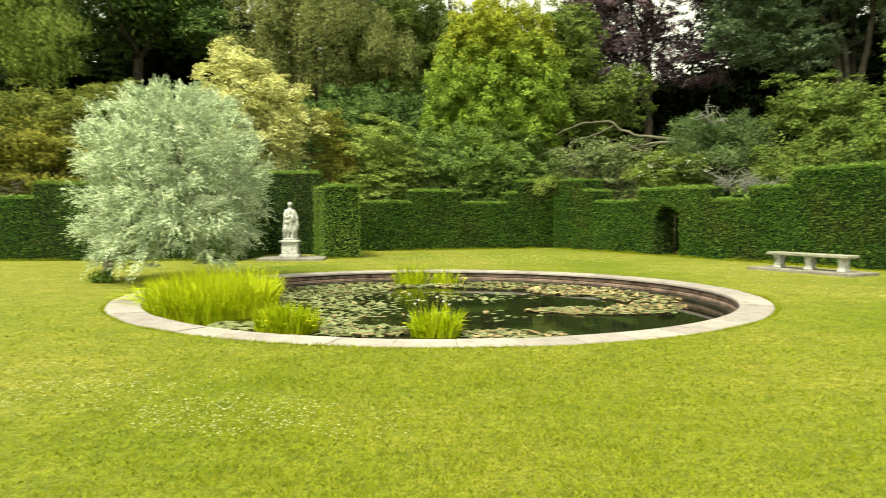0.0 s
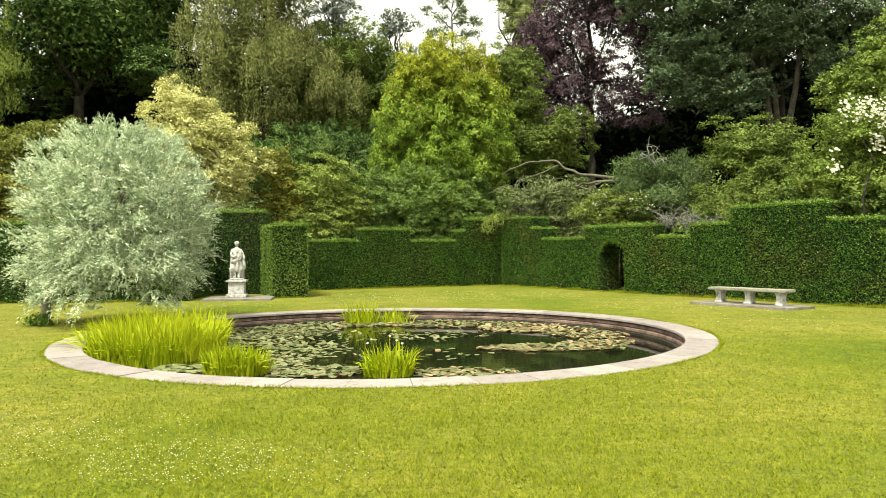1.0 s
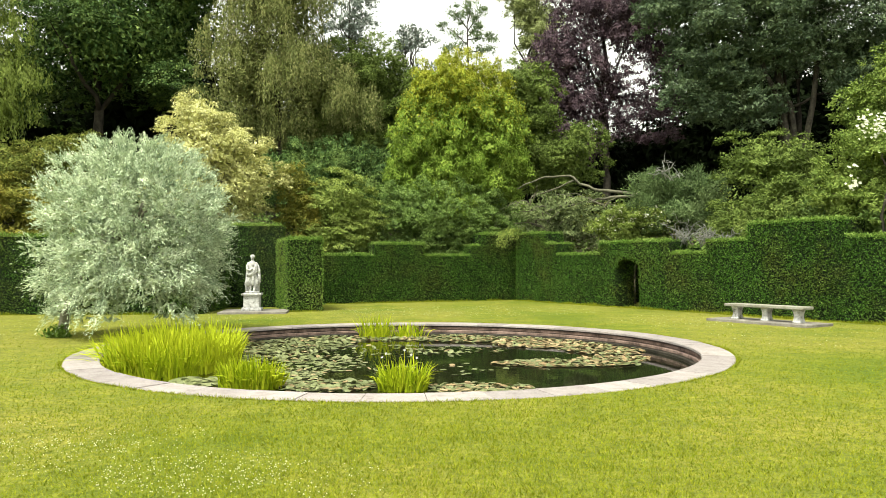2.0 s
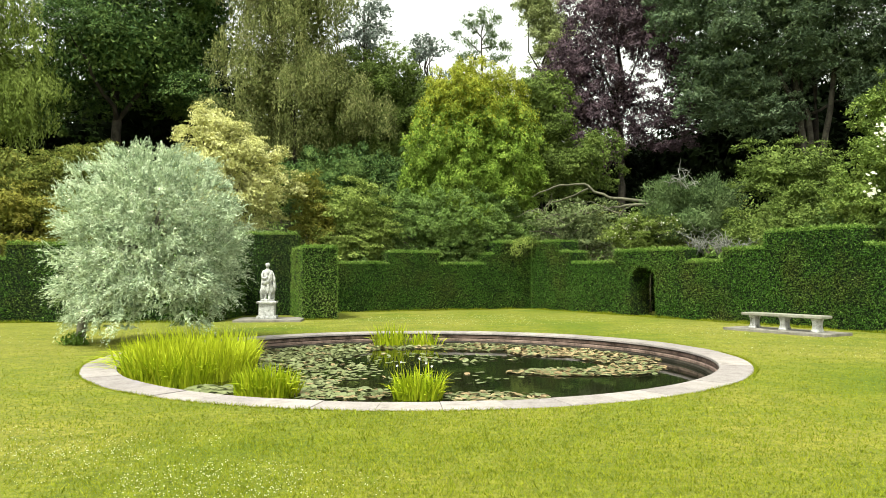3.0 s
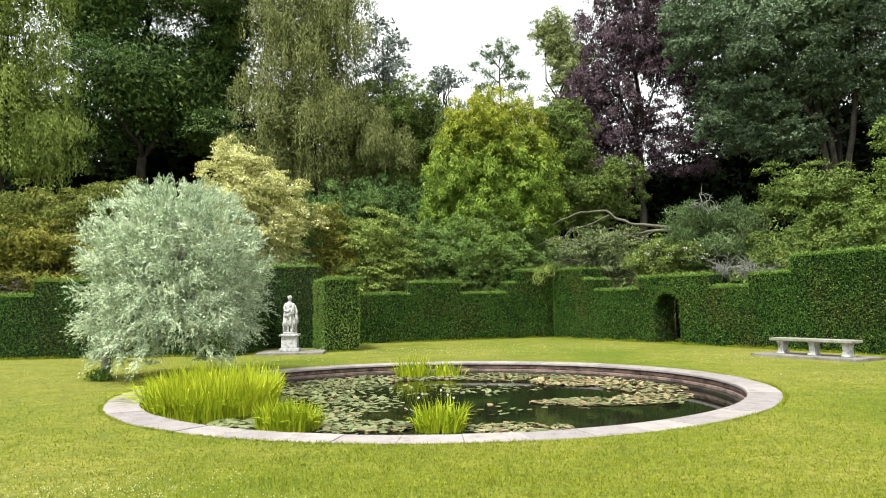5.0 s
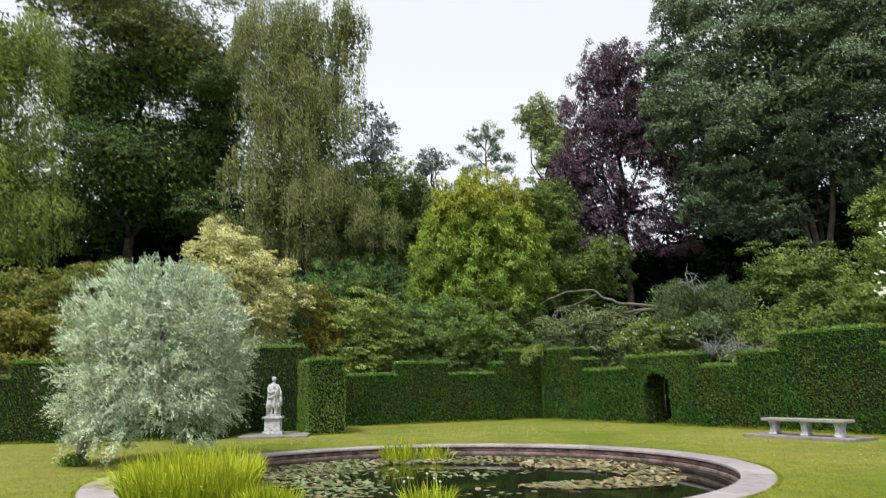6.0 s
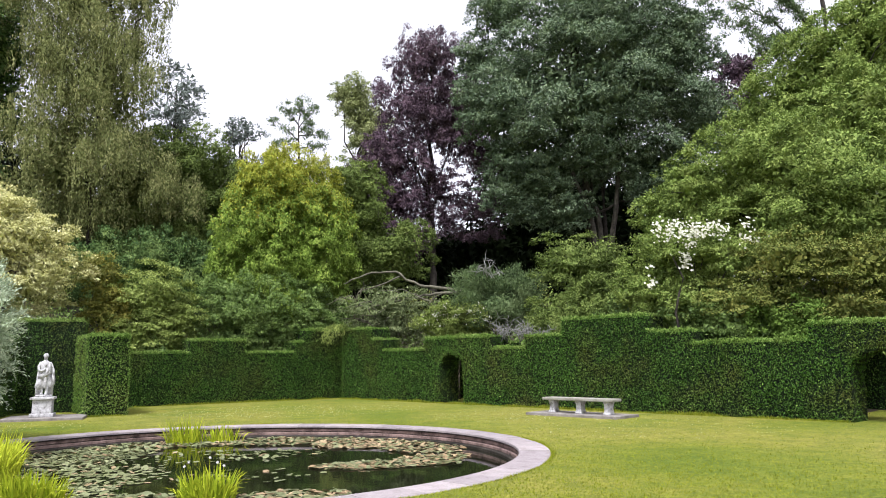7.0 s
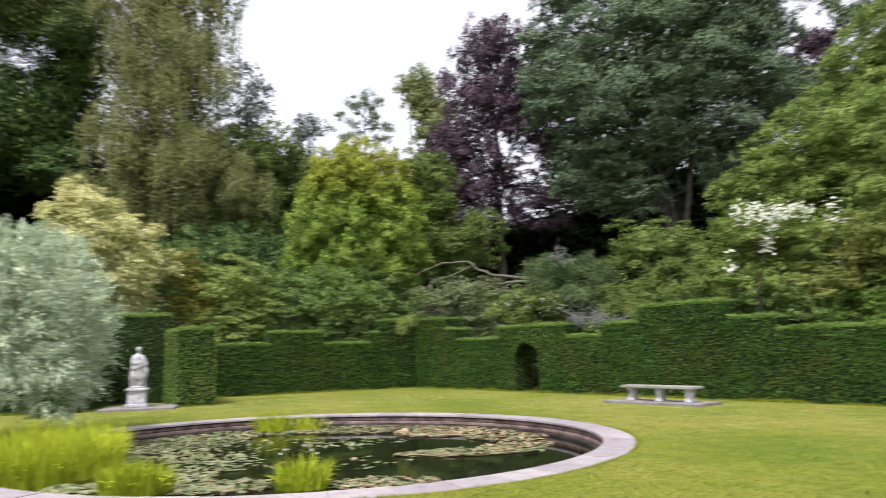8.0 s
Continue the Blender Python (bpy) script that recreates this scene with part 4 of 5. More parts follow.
tree("bramble", "pale green bramble spray hanging over the hedge", "bramble", (5.2, 34.0), [(4.5, 31.6, 2.85, 0.45, 0.22), (4.9, 32.4, 3.05, 0.5, 0.25), (4.2, 31.5, 2.6, 0.2, 0.25)], LIGHT, 0.12, 0.05, 0.6, "weeping", 0.35, trunk=0.03, fill=0.05, limbs=5, gaps=0.4)
tree("russet_shrub", "brown and gold shrub behind the hedge", "shrub", (-13.6, 26.7), [(-15.6, 26.0, 3.4, 1.6, 1.0), (-14.0, 26.3, 3.7, 1.7, 1.1), (-12.4, 26.7, 3.4, 1.5, 1.0), (-13.2, 26.4, 2.4, 2.2, 0.8)], RUSSET, 0.14, 0.065, 1.0, "tiered", 0.2, stems=3, gaps=0.15)
tree("olive_shrub", "olive-green spreading shrub above the russet one", "shrub", (-13.4, 28.2), [(-14.8, 27.8, 5.1, 1.9, 1.3), (-12.4, 28.2, 5.4, 1.7, 1.2), (-13.6, 28.0, 3.9, 2.2, 1.2)], KHAKI, 0.14, 0.065, 1.1, "tiered", 0.2, stems=3, gaps=0.1)
# Dark trees closing the wood; their blackness is painted shade.
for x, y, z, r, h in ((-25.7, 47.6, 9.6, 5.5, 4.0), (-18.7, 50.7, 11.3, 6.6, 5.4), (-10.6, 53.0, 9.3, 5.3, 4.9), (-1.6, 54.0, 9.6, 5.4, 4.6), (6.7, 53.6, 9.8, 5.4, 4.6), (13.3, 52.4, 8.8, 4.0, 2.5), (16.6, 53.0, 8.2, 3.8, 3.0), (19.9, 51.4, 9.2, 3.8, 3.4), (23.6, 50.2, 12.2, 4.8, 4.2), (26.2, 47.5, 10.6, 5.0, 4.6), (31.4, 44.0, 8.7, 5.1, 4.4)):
    tree("yew_tree", "yew trees with the shade of the wood in their leaves", "tree", (x, y + 1), [(x, y, z, r, h), (x, y, z - h, r, h * 0.8)], SHADE, 0.54, 0.3, 1.0, "leafy", 0.3, fill=1.4, group="yew trees in the wood")

# ---- stone things ----

def build_bench():
    turn = math.degrees(math.atan2(RIGHT_WAY[1], RIGHT_WAY[0]))
    at = pose(9.45, 18.9, 0, 0, 0, turn)
    slab = thing("paving_slab", (9.45, 18.9, 0), "worn grey stone slab under the bench", "slab")
    bm = bmesh.new()
    box(bm, (2.95, 1.1, 0.16), at @ pose(-0.05, 0.05, -0.01), 0.015)
    part("slab", bm, PAVING, slab)
    bench = thing("stone_bench", (9.45, 18.9, 0.07), "lichened grey stone bench on three legs", "bench")
    bm = bmesh.new()
    box(bm, (2.3, 0.46, 0.075), at @ pose(0, 0, 0.445), 0.02)
    part("seat", bm, LIMESTONE, bench)
    for x in (-0.9, 0, 0.9):
        bm = bmesh.new()
        rings = [(0.07, 0.106), (0.1, 0.106), (0.115, 0.092), (0.2, 0.078), (0.28, 0.079), (0.35, 0.089), (0.365, 0.1), (0.408, 0.1)]
        rows = [[bm.verts.new(at @ Vector((x + sx * w, sy * w * 1.25, z))) for sx, sy in ((-1, -1), (1, -1), (1, 1), (-1, 1))] for z, w in rings]
        for p, q in zip(rows, rows[1:]):
            for k in range(4):
                bm.faces.new((p[k], p[(k + 1) % 4], q[(k + 1) % 4], q[k]))
        bm.faces.new(rows[0][::-1])
        bm.faces.new(rows[-1])
        bmesh.ops.bevel(bm, geom=list(bm.edges), offset=0.006, segments=1, affect="EDGES")
        part("leg", bm, MARBLE, bench, "paler stone leg")


build_bench()


def loft(bm, rings, sides=20):
    """A closed skin through elliptical rings: (x, y, z, rx, ry, folds, depth)."""
    rows = []
    for i, (x, y, z, rx, ry, folds, depth) in enumerate(rings):
        row = []
        for k in range(sides):
            a = k * math.tau / sides
            w = 1 + depth * math.sin(folds * a + i * 0.4)
            row.append(bm.verts.new((x + rx * w * math.cos(a), y + ry * w * math.sin(a), z)))
        rows.append(row)
    for p, q in zip(rows, rows[1:]):
        for k in range(sides):
            bm.faces.new((p[k], p[(k + 1) % sides], q[(k + 1) % sides], q[k]))
    bm.faces.new(rows[0][::-1])
    bm.faces.new(rows[-1])


def build_statue():
    x, y = -4.83, 24.35
    base = thing("paving_slab", (x, y, 0), "low grey stone slab under the pedestal", "slab")
    bm = bmesh.new()
    box(bm, (2.1, 1.7, 0.14), pose(x + 0.1, y, 0, 0, 0, 3), 0.015)
    part("slab", bm, PAVING, base)
    pedestal = thing("pedestal", (x, y, 0.07), "square white stone pedestal with moulded cap", "pedestal")
    for name, z, w, h in (("plinth", 0.12, 0.62, 0.1), ("shaft", 0.36, 0.5, 0.4), ("cap", 0.595, 0.62, 0.07)):
        bm = bmesh.new()
        box(bm, (w, w, h), pose(x, y, z, 0, 0, 4), 0.018)
        part(name, bm, MARBLE, pedestal)
    z0 = 0.63
    bm = bmesh.new()
    loft(bm, [(0, 0, 0.0, 0.22, 0.19, 4, 0.02), (0, 0, 0.05, 0.22, 0.19, 4, 0.02), (0, 0, 0.058, 0.2, 0.17, 4, 0.02)], 36)
    # bare shins and feet
    tube(bm, [(-0.075, -0.09, 0.06), (-0.07, -0.05, 0.1), (-0.07, -0.04, 0.22), (-0.06, -0.03, 0.36), (-0.05, 0.0, 0.5)], [0.05, 0.04, 0.05, 0.05, 0.07], 10)
    tube(bm, [(0.05, -0.12, 0.06), (0.055, -0.08, 0.1), (0.06, -0.08, 0.24), (0.055, -0.06, 0.36), (0.05, -0.02, 0.5)], [0.05, 0.04, 0.05, 0.05, 0.07], 10)
    # tunic, gathered at the waist and flaring in deep folds to a slanting hem
    loft(bm, [(-0.01, 0, 0.24, 0.12, 0.09, 8, 0.3), (-0.01, 0, 0.26, 0.2, 0.13, 8, 0.26), (0.0, 0, 0.36, 0.195, 0.135, 8, 0.24), (0.005, 0, 0.5, 0.18, 0.13, 8, 0.19), (0.0, 0, 0.62, 0.145, 0.115, 7, 0.13), (-0.005, 0, 0.72, 0.112, 0.095, 6, 0.08),
              (-0.01, 0, 0.82, 0.122, 0.1, 5, 0.08), (-0.01, 0, 0.92, 0.13, 0.098, 4, 0.07), (-0.005, 0, 0.99, 0.112, 0.08, 3, 0.03), (0.0, 0, 1.03, 0.055, 0.05, 2, 0.0), (0.0, -0.005, 1.065, 0.04, 0.04, 2, 0.0)], 48)
    # head with thick curled hair
    loft(bm, [(0.0, -0.02, 1.06, 0.03, 0.032, 2, 0.0), (0.0, -0.025, 1.09, 0.046, 0.052, 2, 0.0), (0.0, -0.02, 1.135, 0.056, 0.064, 2, 0.0), (0.0, -0.01, 1.165, 0.068, 0.074, 9, 0.1), (0.0, 0, 1.205, 0.064, 0.07, 8, 0.12), (0.0, 0, 1.235, 0.034, 0.038, 5, 0.14)], 32)
    # cloak hanging behind both shoulders down to the base
    loft(bm, [(0.12, 0.09, 0.05, 0.1, 0.06, 6, 0.22), (0.14, 0.08, 0.2, 0.075, 0.055, 6, 0.26), (0.15, 0.08, 0.42, 0.085, 0.05, 6, 0.24), (0.14, 0.07, 0.65, 0.075, 0.05, 5, 0.2), (0.12, 0.05, 0.85, 0.06, 0.05, 4, 0.15), (0.09, 0.03, 0.99, 0.04, 0.05, 3, 0.1)], 30)
    loft(bm, [(-0.14, 0.07, 0.05, 0.075, 0.055, 5, 0.24), (-0.15, 0.07, 0.18, 0.06, 0.05, 5, 0.28), (-0.16, 0.06, 0.36, 0.055, 0.045, 5, 0.24), (-0.15, 0.05, 0.6, 0.05, 0.045, 4, 0.2), (-0.12, 0.03, 0.86, 0.05, 0.05, 4, 0.1), (-0.09, 0.02, 0.98, 0.035, 0.05, 3, 0.1)], 26)
    # one arm bent across the body, the other lowered with drapery over it
    tube(bm, [(-0.115, 0, 0.975), (-0.17, -0.03, 0.86), (-0.165, -0.09, 0.75), (-0.09, -0.14, 0.74), (0.0, -0.145, 0.79)], [0.042, 0.04, 0.036, 0.032, 0.03], 9)
    tube(bm, [(0.105, 0, 0.975), (0.17, -0.02, 0.86), (0.215, -0.05, 0.74), (0.215, -0.1, 0.64)], [0.042, 0.04, 0.036, 0.032], 9)
    loft(bm, [(0.2, -0.06, 0.3, 0.02, 0.02, 3, 0.1), (0.21, -0.06, 0.36, 0.05, 0.04, 5, 0.28), (0.215, -0.06, 0.5, 0.05, 0.042, 5, 0.28), (0.21, -0.07, 0.66, 0.035, 0.035, 3, 0.15)], 22)
    # mantle across the breast and hips
    loft(bm, [(-0.1, -0.1, 0.52, 0.06, 0.03, 5, 0.25), (-0.03, -0.115, 0.62, 0.11, 0.032, 7, 0.25), (0.05, -0.11, 0.68, 0.1, 0.03, 7, 0.25), (0.1, -0.085, 0.84, 0.045, 0.03, 4, 0.2), (0.1, -0.06, 0.97, 0.035, 0.03, 3, 0.1)], 28)
    for v in bm.verts:
        v.co += v.co.normalized() * (0.012 * noise.noise(v.co * 14) + 0.009 * noise.noise(v.co * 31))
    bmesh.ops.transform(bm, matrix=pose(x, y, z0, 0, 0, 12), verts=bm.verts)
    tagged(part("statue", bm, MARBLE, smooth=True), "weathered white stone statue of a draped figure", "statue")


build_statue()

# ---- fallen branches on the bank ----


def fallen_branch(points, radius, label):
    bm = bmesh.new()
    fine = []
    for a, b in zip(points, points[1:]):
        fine += [tuple(np.array(a) + (np.array(b) - np.array(a)) * k + rng.normal(0, 0.035, 3)) for k in (0, 0.33, 0.66)]
    fine.append(points[-1])
    tube(bm, fine, [radius * (1 - 0.75 * i / len(fine)) for i in range(len(fine))], 7)
    tagged(part("fallen_branch", bm, DEAD_BARK, smooth=True), label, "branch", "fallen branches")


fallen_branch([(10.25, 31.2, 4.48), (9.22, 31.4, 4.64), (8.44, 31.5, 4.75), (7.72, 31.7, 5.06), (7.13, 31.8, 5.38), (6.19, 32.0, 5.38), (5.45, 32.1, 5.1), (5.0, 32.2, 4.85)], 0.08, "long bleached branch fallen across the bank")
fallen_branch([(10.19, 31.17, 4.44), (9.17, 31.4, 4.46), (8.4, 31.5, 4.34), (7.66, 31.8, 4.27), (6.93, 31.9, 4.08), (6.27, 32.0, 3.89)], 0.075, "bare grey branch lying on the brush heap")
fallen_branch([(7.45, 31.75, 5.18), (6.43, 32.0, 4.77), (5.63, 32.1, 4.54)], 0.045, "thin forked dead branch on the bank")
fallen_branch([(8.6, 31.1, 4.1), (7.7, 31.2, 4.4), (7.0, 31.4, 4.2), (6.2, 31.6, 3.4)], 0.035, "thin dead branch among wilting leaves")
fallen_branch([(14.6, 16.9, 2.6), (14.9, 16.7, 3.2), (15.3, 16.5, 3.7)], 0.05, "bare leaning stem in the shrub")

for k in range(24):
    a = np.array([rng.uniform(5.2, 9.6), rng.uniform(31.1, 31.9), rng.uniform(3.1, 4.4)])
    b = a + np.array([rng.uniform(-1.4, 1.4), rng.uniform(-0.3, 0.1), rng.uniform(-0.5, 0.6)])
    fallen_branch([tuple(a), tuple((a + b) / 2 + np.array([0, 0, rng.uniform(0, 0.25)])), tuple(b)], rng.uniform(0.018, 0.038), "thin bare twig on the brush heap")

# ---- undergrowth and flowers ----


def undergrowth():
    """A thicket of mixed leaves over the bank behind the hedges."""
    n = 190000
    x, y = rng.uniform(-26, 30, n), rng.uniform(8, 46, n)
    s = beyond(x, y)
    left = (x < -3.5) & (y > 26.0)
    ok = ((s > 1.7) & (s < 11)) & ((x > -3.5) | left)
    x, y, s = x[ok], y[ok], s[ok]
    mound = np.array([2.9 + 0.9 * noise.noise(Vector((a * 0.45, b * 0.45, 1.0))) + 0.7 * noise.noise(Vector((a * 1.3, b * 1.3, 4.0))) for a, b in zip(x, y)])
    n = len(x)
    z = ground_height(x, y) + np.clip(mound, 1.0, 4.0) * np.clip(s / 3.0, 0.85, 1.0) * (1 - 0.45 * rng.random(n) ** 2) - 0.1
    at = np.stack([x, y, z], 1)
    nor = unit(np.array([0, -0.3, 0.8]) + rng.normal(0, 0.6, (n, 3)))
    kind = np.array([noise.noise(Vector((a * 0.3, b * 0.3, 9.0))) for a, b in zip(x, y)])
    kind = np.where(kind > -0.05, 1, np.where(kind < -0.3, 2, 0))
    quads = leaf_quads(at, unit(rng.normal(0, 1, (n, 3)) + np.array([0, -0.2, -0.3])), nor, rng.uniform(0.08, 0.17, n), rng.uniform(0.055, 0.1, n))
    ob = new("undergrowth", mesh_arrays("undergrowth", quads, 4, [OLIVE, IVY, KHAKI], kind))
    tagged(ob, "tangled ivy and brambles covering the bank", "undergrowth", kind="stuff")


undergrowth()


def bloom(bm, at, size):
    """A small open flower of overlapping petals."""
    face = unit(np.array([[0.3 * rng.normal() - 0.3, -0.8, 0.6 + 0.3 * rng.normal()]]))[0]
    q = Vector(face).to_track_quat("Z", "Y")
    heart = bm.verts.new(at)
    rim = []
    for k in range(10):
        r = size * (1.0 if k % 2 else 0.72) * rng.uniform(0.85, 1.1)
        rim.append(bm.verts.new(Vector(at) + q @ Vector((r * math.cos(k * 0.6283), r * math.sin(k * 0.6283), size * 0.35))))
    for k in range(10):
        bm.faces.new((heart, rim[k], rim[(k + 1) % 10]))


def flower_cluster(name, label, shapes, count, size, category, mat):
    """Blooms in loose bunches over the garden side of a shrub."""
    bm = bmesh.new()
    heads = []
    for k in range(max(3, count // 6)):
        x, y, z, r, h = shapes[k % len(shapes)]
        d = directions(1)[0]
        d[1] = -abs(d[1])
        heads.append((np.array([x, y, z]) + d * np.array([r, r, h]) * rng.uniform(0.6, 1.05), rng.uniform(0.05, 0.17)))
    for k in range(count):
        p, spread = heads[int(rng.integers(0, len(heads)))]
        bloom(bm, tuple(p + rng.normal(0, spread, 3) * np.array([1, 0.6, 0.8])), size * rng.uniform(0.55, 1.3))
    return tagged(part(name, bm, mat), label, category, kind="stuff")


flower_cluster("rose_blooms", "clusters of white roses on the tall shrub", [(12.34, 19.1, 5.15, 0.45, 0.25), (12.75, 18.85, 5.25, 0.4, 0.2), (12.99, 18.7, 4.85, 0.3, 0.3), (12.8, 18.8, 4.3, 0.2, 0.35), (13.15, 18.6, 5.15, 0.4, 0.2), (13.6, 18.3, 5.15, 0.35, 0.15), (14.3, 17.75, 5.0, 0.3, 0.3)], 430, 0.043, "flowers", PETAL)
flower_cluster("rose_blooms", "a few low white roses", [(11.94, 19.4, 3.8, 0.3, 0.25), (12.1, 19.3, 4.0, 0.25, 0.25)], 22, 0.05, "flowers", PETAL)
flower_cluster("elder_flowers", "pale creamy flower heads on the light shrub", [(8.75, 28.0, 3.45, 0.75, 0.45), (9.65, 27.6, 3.3, 0.7, 0.4), (8.0, 28.5, 3.05, 0.7, 0.4)], 260, 0.02, "flowers", PETAL)

# ---- water plants ----
IRIS = leaf_material("iris_leaves", (0.085, 0.15, 0.008), (0.29, 0.37, 0.016), (0.58, 0.58, 0.05), 2.5, 0.35, single=True)
PAD = leaf_material("lily_pads", (0.075, 0.098, 0.035), (0.155, 0.173, 0.073), (0.26, 0.272, 0.145), 1.0, 0.1, 0.4, 0.4)
OLD_PAD = leaf_material("fading_lily_pads", (0.15, 0.105, 0.055), (0.29, 0.21, 0.12), (0.42, 0.33, 0.2), 1.0, 0.1, 0.5)


def iris_leaf(bend, lean):
    """A sword leaf one metre tall, arching along +x."""
    me = bpy.data.meshes.new("leaf")
    verts, faces = [], []
    for i, w in enumerate((0.9, 1.0, 0.95, 0.7, 0.05)):
        q = i / 4
        x, z = lean * q ** 1.6 + bend * q ** 3 * 0.4, q - bend * q ** 3 * 0.45
        verts += [(x, -0.0135 * w, z), (x + 0.005, 0, z), (x, 0.0135 * w, z)]
    for i in range(4):
        a = i * 3
        faces += [(a, a + 1, a + 4, a + 3), (a + 1, a + 2, a + 5, a + 4)]
    me.from_pydata(verts, [], faces)
    me.materials.append(IRIS)
    return me


IRIS_LEAVES = [iris_leaf(b, l) for b, l in ((0, 0.02), (0, 0.1), (0, 0.18), (0.1, 0.1), (0.25, 0.15), (0.5, 0.2), (0.9, 0.25), (0, 0.06), (1.2, 0.5), (1.0, 0.8), (0.9, 1.1), (0.5, 1.0))]


def iris_clump(label, centre, rx, ry, turn, count, height, flop=0.15, lean=0.0):
    """Upright sword leaves, bowing outwards at the rim; the nearest are single leaves."""
    cx, cy = centre
    ob = thing("iris_clump", (cx, cy, WATER_LEVEL), label, "iris", "iris clumps")
    c, s = math.cos(turn), math.sin(turn)
    spots = []
    while len(spots) < count:
        r, a = math.sqrt(rng.random()), rng.random() * math.tau
        u, v = r * math.cos(a) * rx, r * math.sin(a) * ry
        x, y = cx + u * c - v * s, cy + u * s + v * c
        if math.hypot(x - POOL[0], y - POOL[1]) < POOL_RADIUS - COPING_WIDTH - 0.09:
            spots.append((y, x, r))
    spots.sort()
    rest_v, rest_f = [], []
    for k, (y, x, r) in enumerate(spots):
        out = math.atan2(y - cy, x - cx)
        spill = x < cx - 0.3 * rx and rng.random() < lean
        kind = int(rng.choice([2, 4, 5, 8, 8, 9])) if spill else int(rng.choice([4, 5, 6, 2])) if rng.random() < flop + 0.45 * (r > 0.75) else int(rng.choice([0, 1, 2, 3, 7]))
        face = math.pi + rng.normal(0, 0.5) if spill else out + rng.normal(0, 0.6 if r > 0.7 else 1.6)
        swell = 1 + 0.16 * noise.noise(Vector((x * 1.8, y * 1.8, 2.0)))
        tall = height * swell * (rng.uniform(0.9, 1.25) if spill else rng.uniform(0.45, 1.15)) * (1 - 0.15 * r * r)
        m = Matrix.Translation((x - cx, y - cy, -0.03)) @ Matrix.Rotation(face, 4, "Z") @ Matrix.Rotation(rng.normal(0, 0.2), 4, "X") @ Matrix.Diagonal((tall, rng.uniform(0.85, 1.4) * (0.8 + 0.2 * tall), tall, 1))
        if k < 300:
            leaf = new("leaf", IRIS_LEAVES[kind])
            leaf.parent = ob
            leaf.matrix_basis = m
        else:
            base = len(rest_v)
            shift = Vector((cx, cy, WATER_LEVEL))
            rest_v += [tuple(m @ q.co + shift) for q in IRIS_LEAVES[kind].vertices]
            rest_f += [tuple(base + i for i in p.vertices) for p in IRIS_LEAVES[kind].polygons]
    if rest_v:
        me = bpy.data.meshes.new("foliage")
        me.from_pydata(rest_v, [], rest_f)
        me.materials.append(IRIS)
        attach("foliage", me, ob, kind="stuff")
    return ob


iris_clump("broad bed of yellow-green iris leaves in the pond", (-4.12, 13.8), 1.12, 2.25, 0.05, 2400, 0.74, 0.5, 0.75)
iris_clump("low clump of yellow-green iris leaves beside the coping", (-2.2, 11.0), 0.46, 0.34, 0.1, 620, 0.5, 0.5)
iris_clump("spiky iris clump with a few pale flowers", (0.0, 10.75), 0.36, 0.28, 0.0, 330, 0.46, 0.55)
iris_clump("thin clump of iris leaves at the far rim", (-0.66, 18.5), 0.42, 0.3, 0.0, 160, 0.64, 0.3)
iris_clump("short clump of iris leaves at the far rim", (0.15, 18.55), 0.45, 0.26, 0.0, 120, 0.45, 0.4)


IRIS_PETAL = leaf_material("faded_iris_petals", (0.26, 0.25, 0.27), (0.4, 0.39, 0.4), (0.52, 0.51, 0.5), 2.0, 0.3)


def iris_flowers():
    """A few pale drooping blooms over the spiky clump."""
    ob = thing("iris_flowers", (0.0, 10.75, 0.1), "pale lilac-white iris flowers above the leaves", "flowers")
    for k, (x, y, z) in enumerate(((-0.24, 10.8, 0.24), (-0.3, 10.9, 0.17), (0.12, 10.8, 0.22), (0.2, 10.9, 0.16), (0.02, 10.85, 0.28))):
        bm = bmesh.new()
        bloom(bm, (x, y, z), 0.022)
        flower = part("flower", bm, IRIS_PETAL, ob)
        bm = bmesh.new()
        tube(bm, [(x * 0.8, 10.75, WATER_LEVEL), (x * 0.95, y, -0.05), (x, y, z)], [0.006, 0.005, 0.003], 5)
        part("stem", bm, IRIS, flower)


iris_flowers()

weeds = thing("weed_tuft", (-7.2, 16.2, 0.0), "dark weedy tuft round the foot of the trunk", "weeds")
attach("foliage", mesh_arrays("foliage", crown([(-7.2, 16.1, 0.07, 0.2, 0.12), (-7.36, 16.12, 0.06, 0.12, 0.08)], 0.08, 0.03, 1.2, "spiky", 0.5), 4, [MIDGREEN]), weeds, kind="stuff")


def pad_verts(at, r, tilt, notch):
    """A round floating leaf with a notch and an uneven rim."""
    out = [at]
    for k in range(9):
        a = notch + 0.25 + k * (math.tau - 0.5) / 8
        q = r * (1 + 0.08 * math.sin(3 * a + notch))
        out.append((at[0] + q * math.cos(a), at[1] + q * math.sin(a), at[2] + 0.004 + tilt * q * math.cos(a - notch * 2)))
    return out


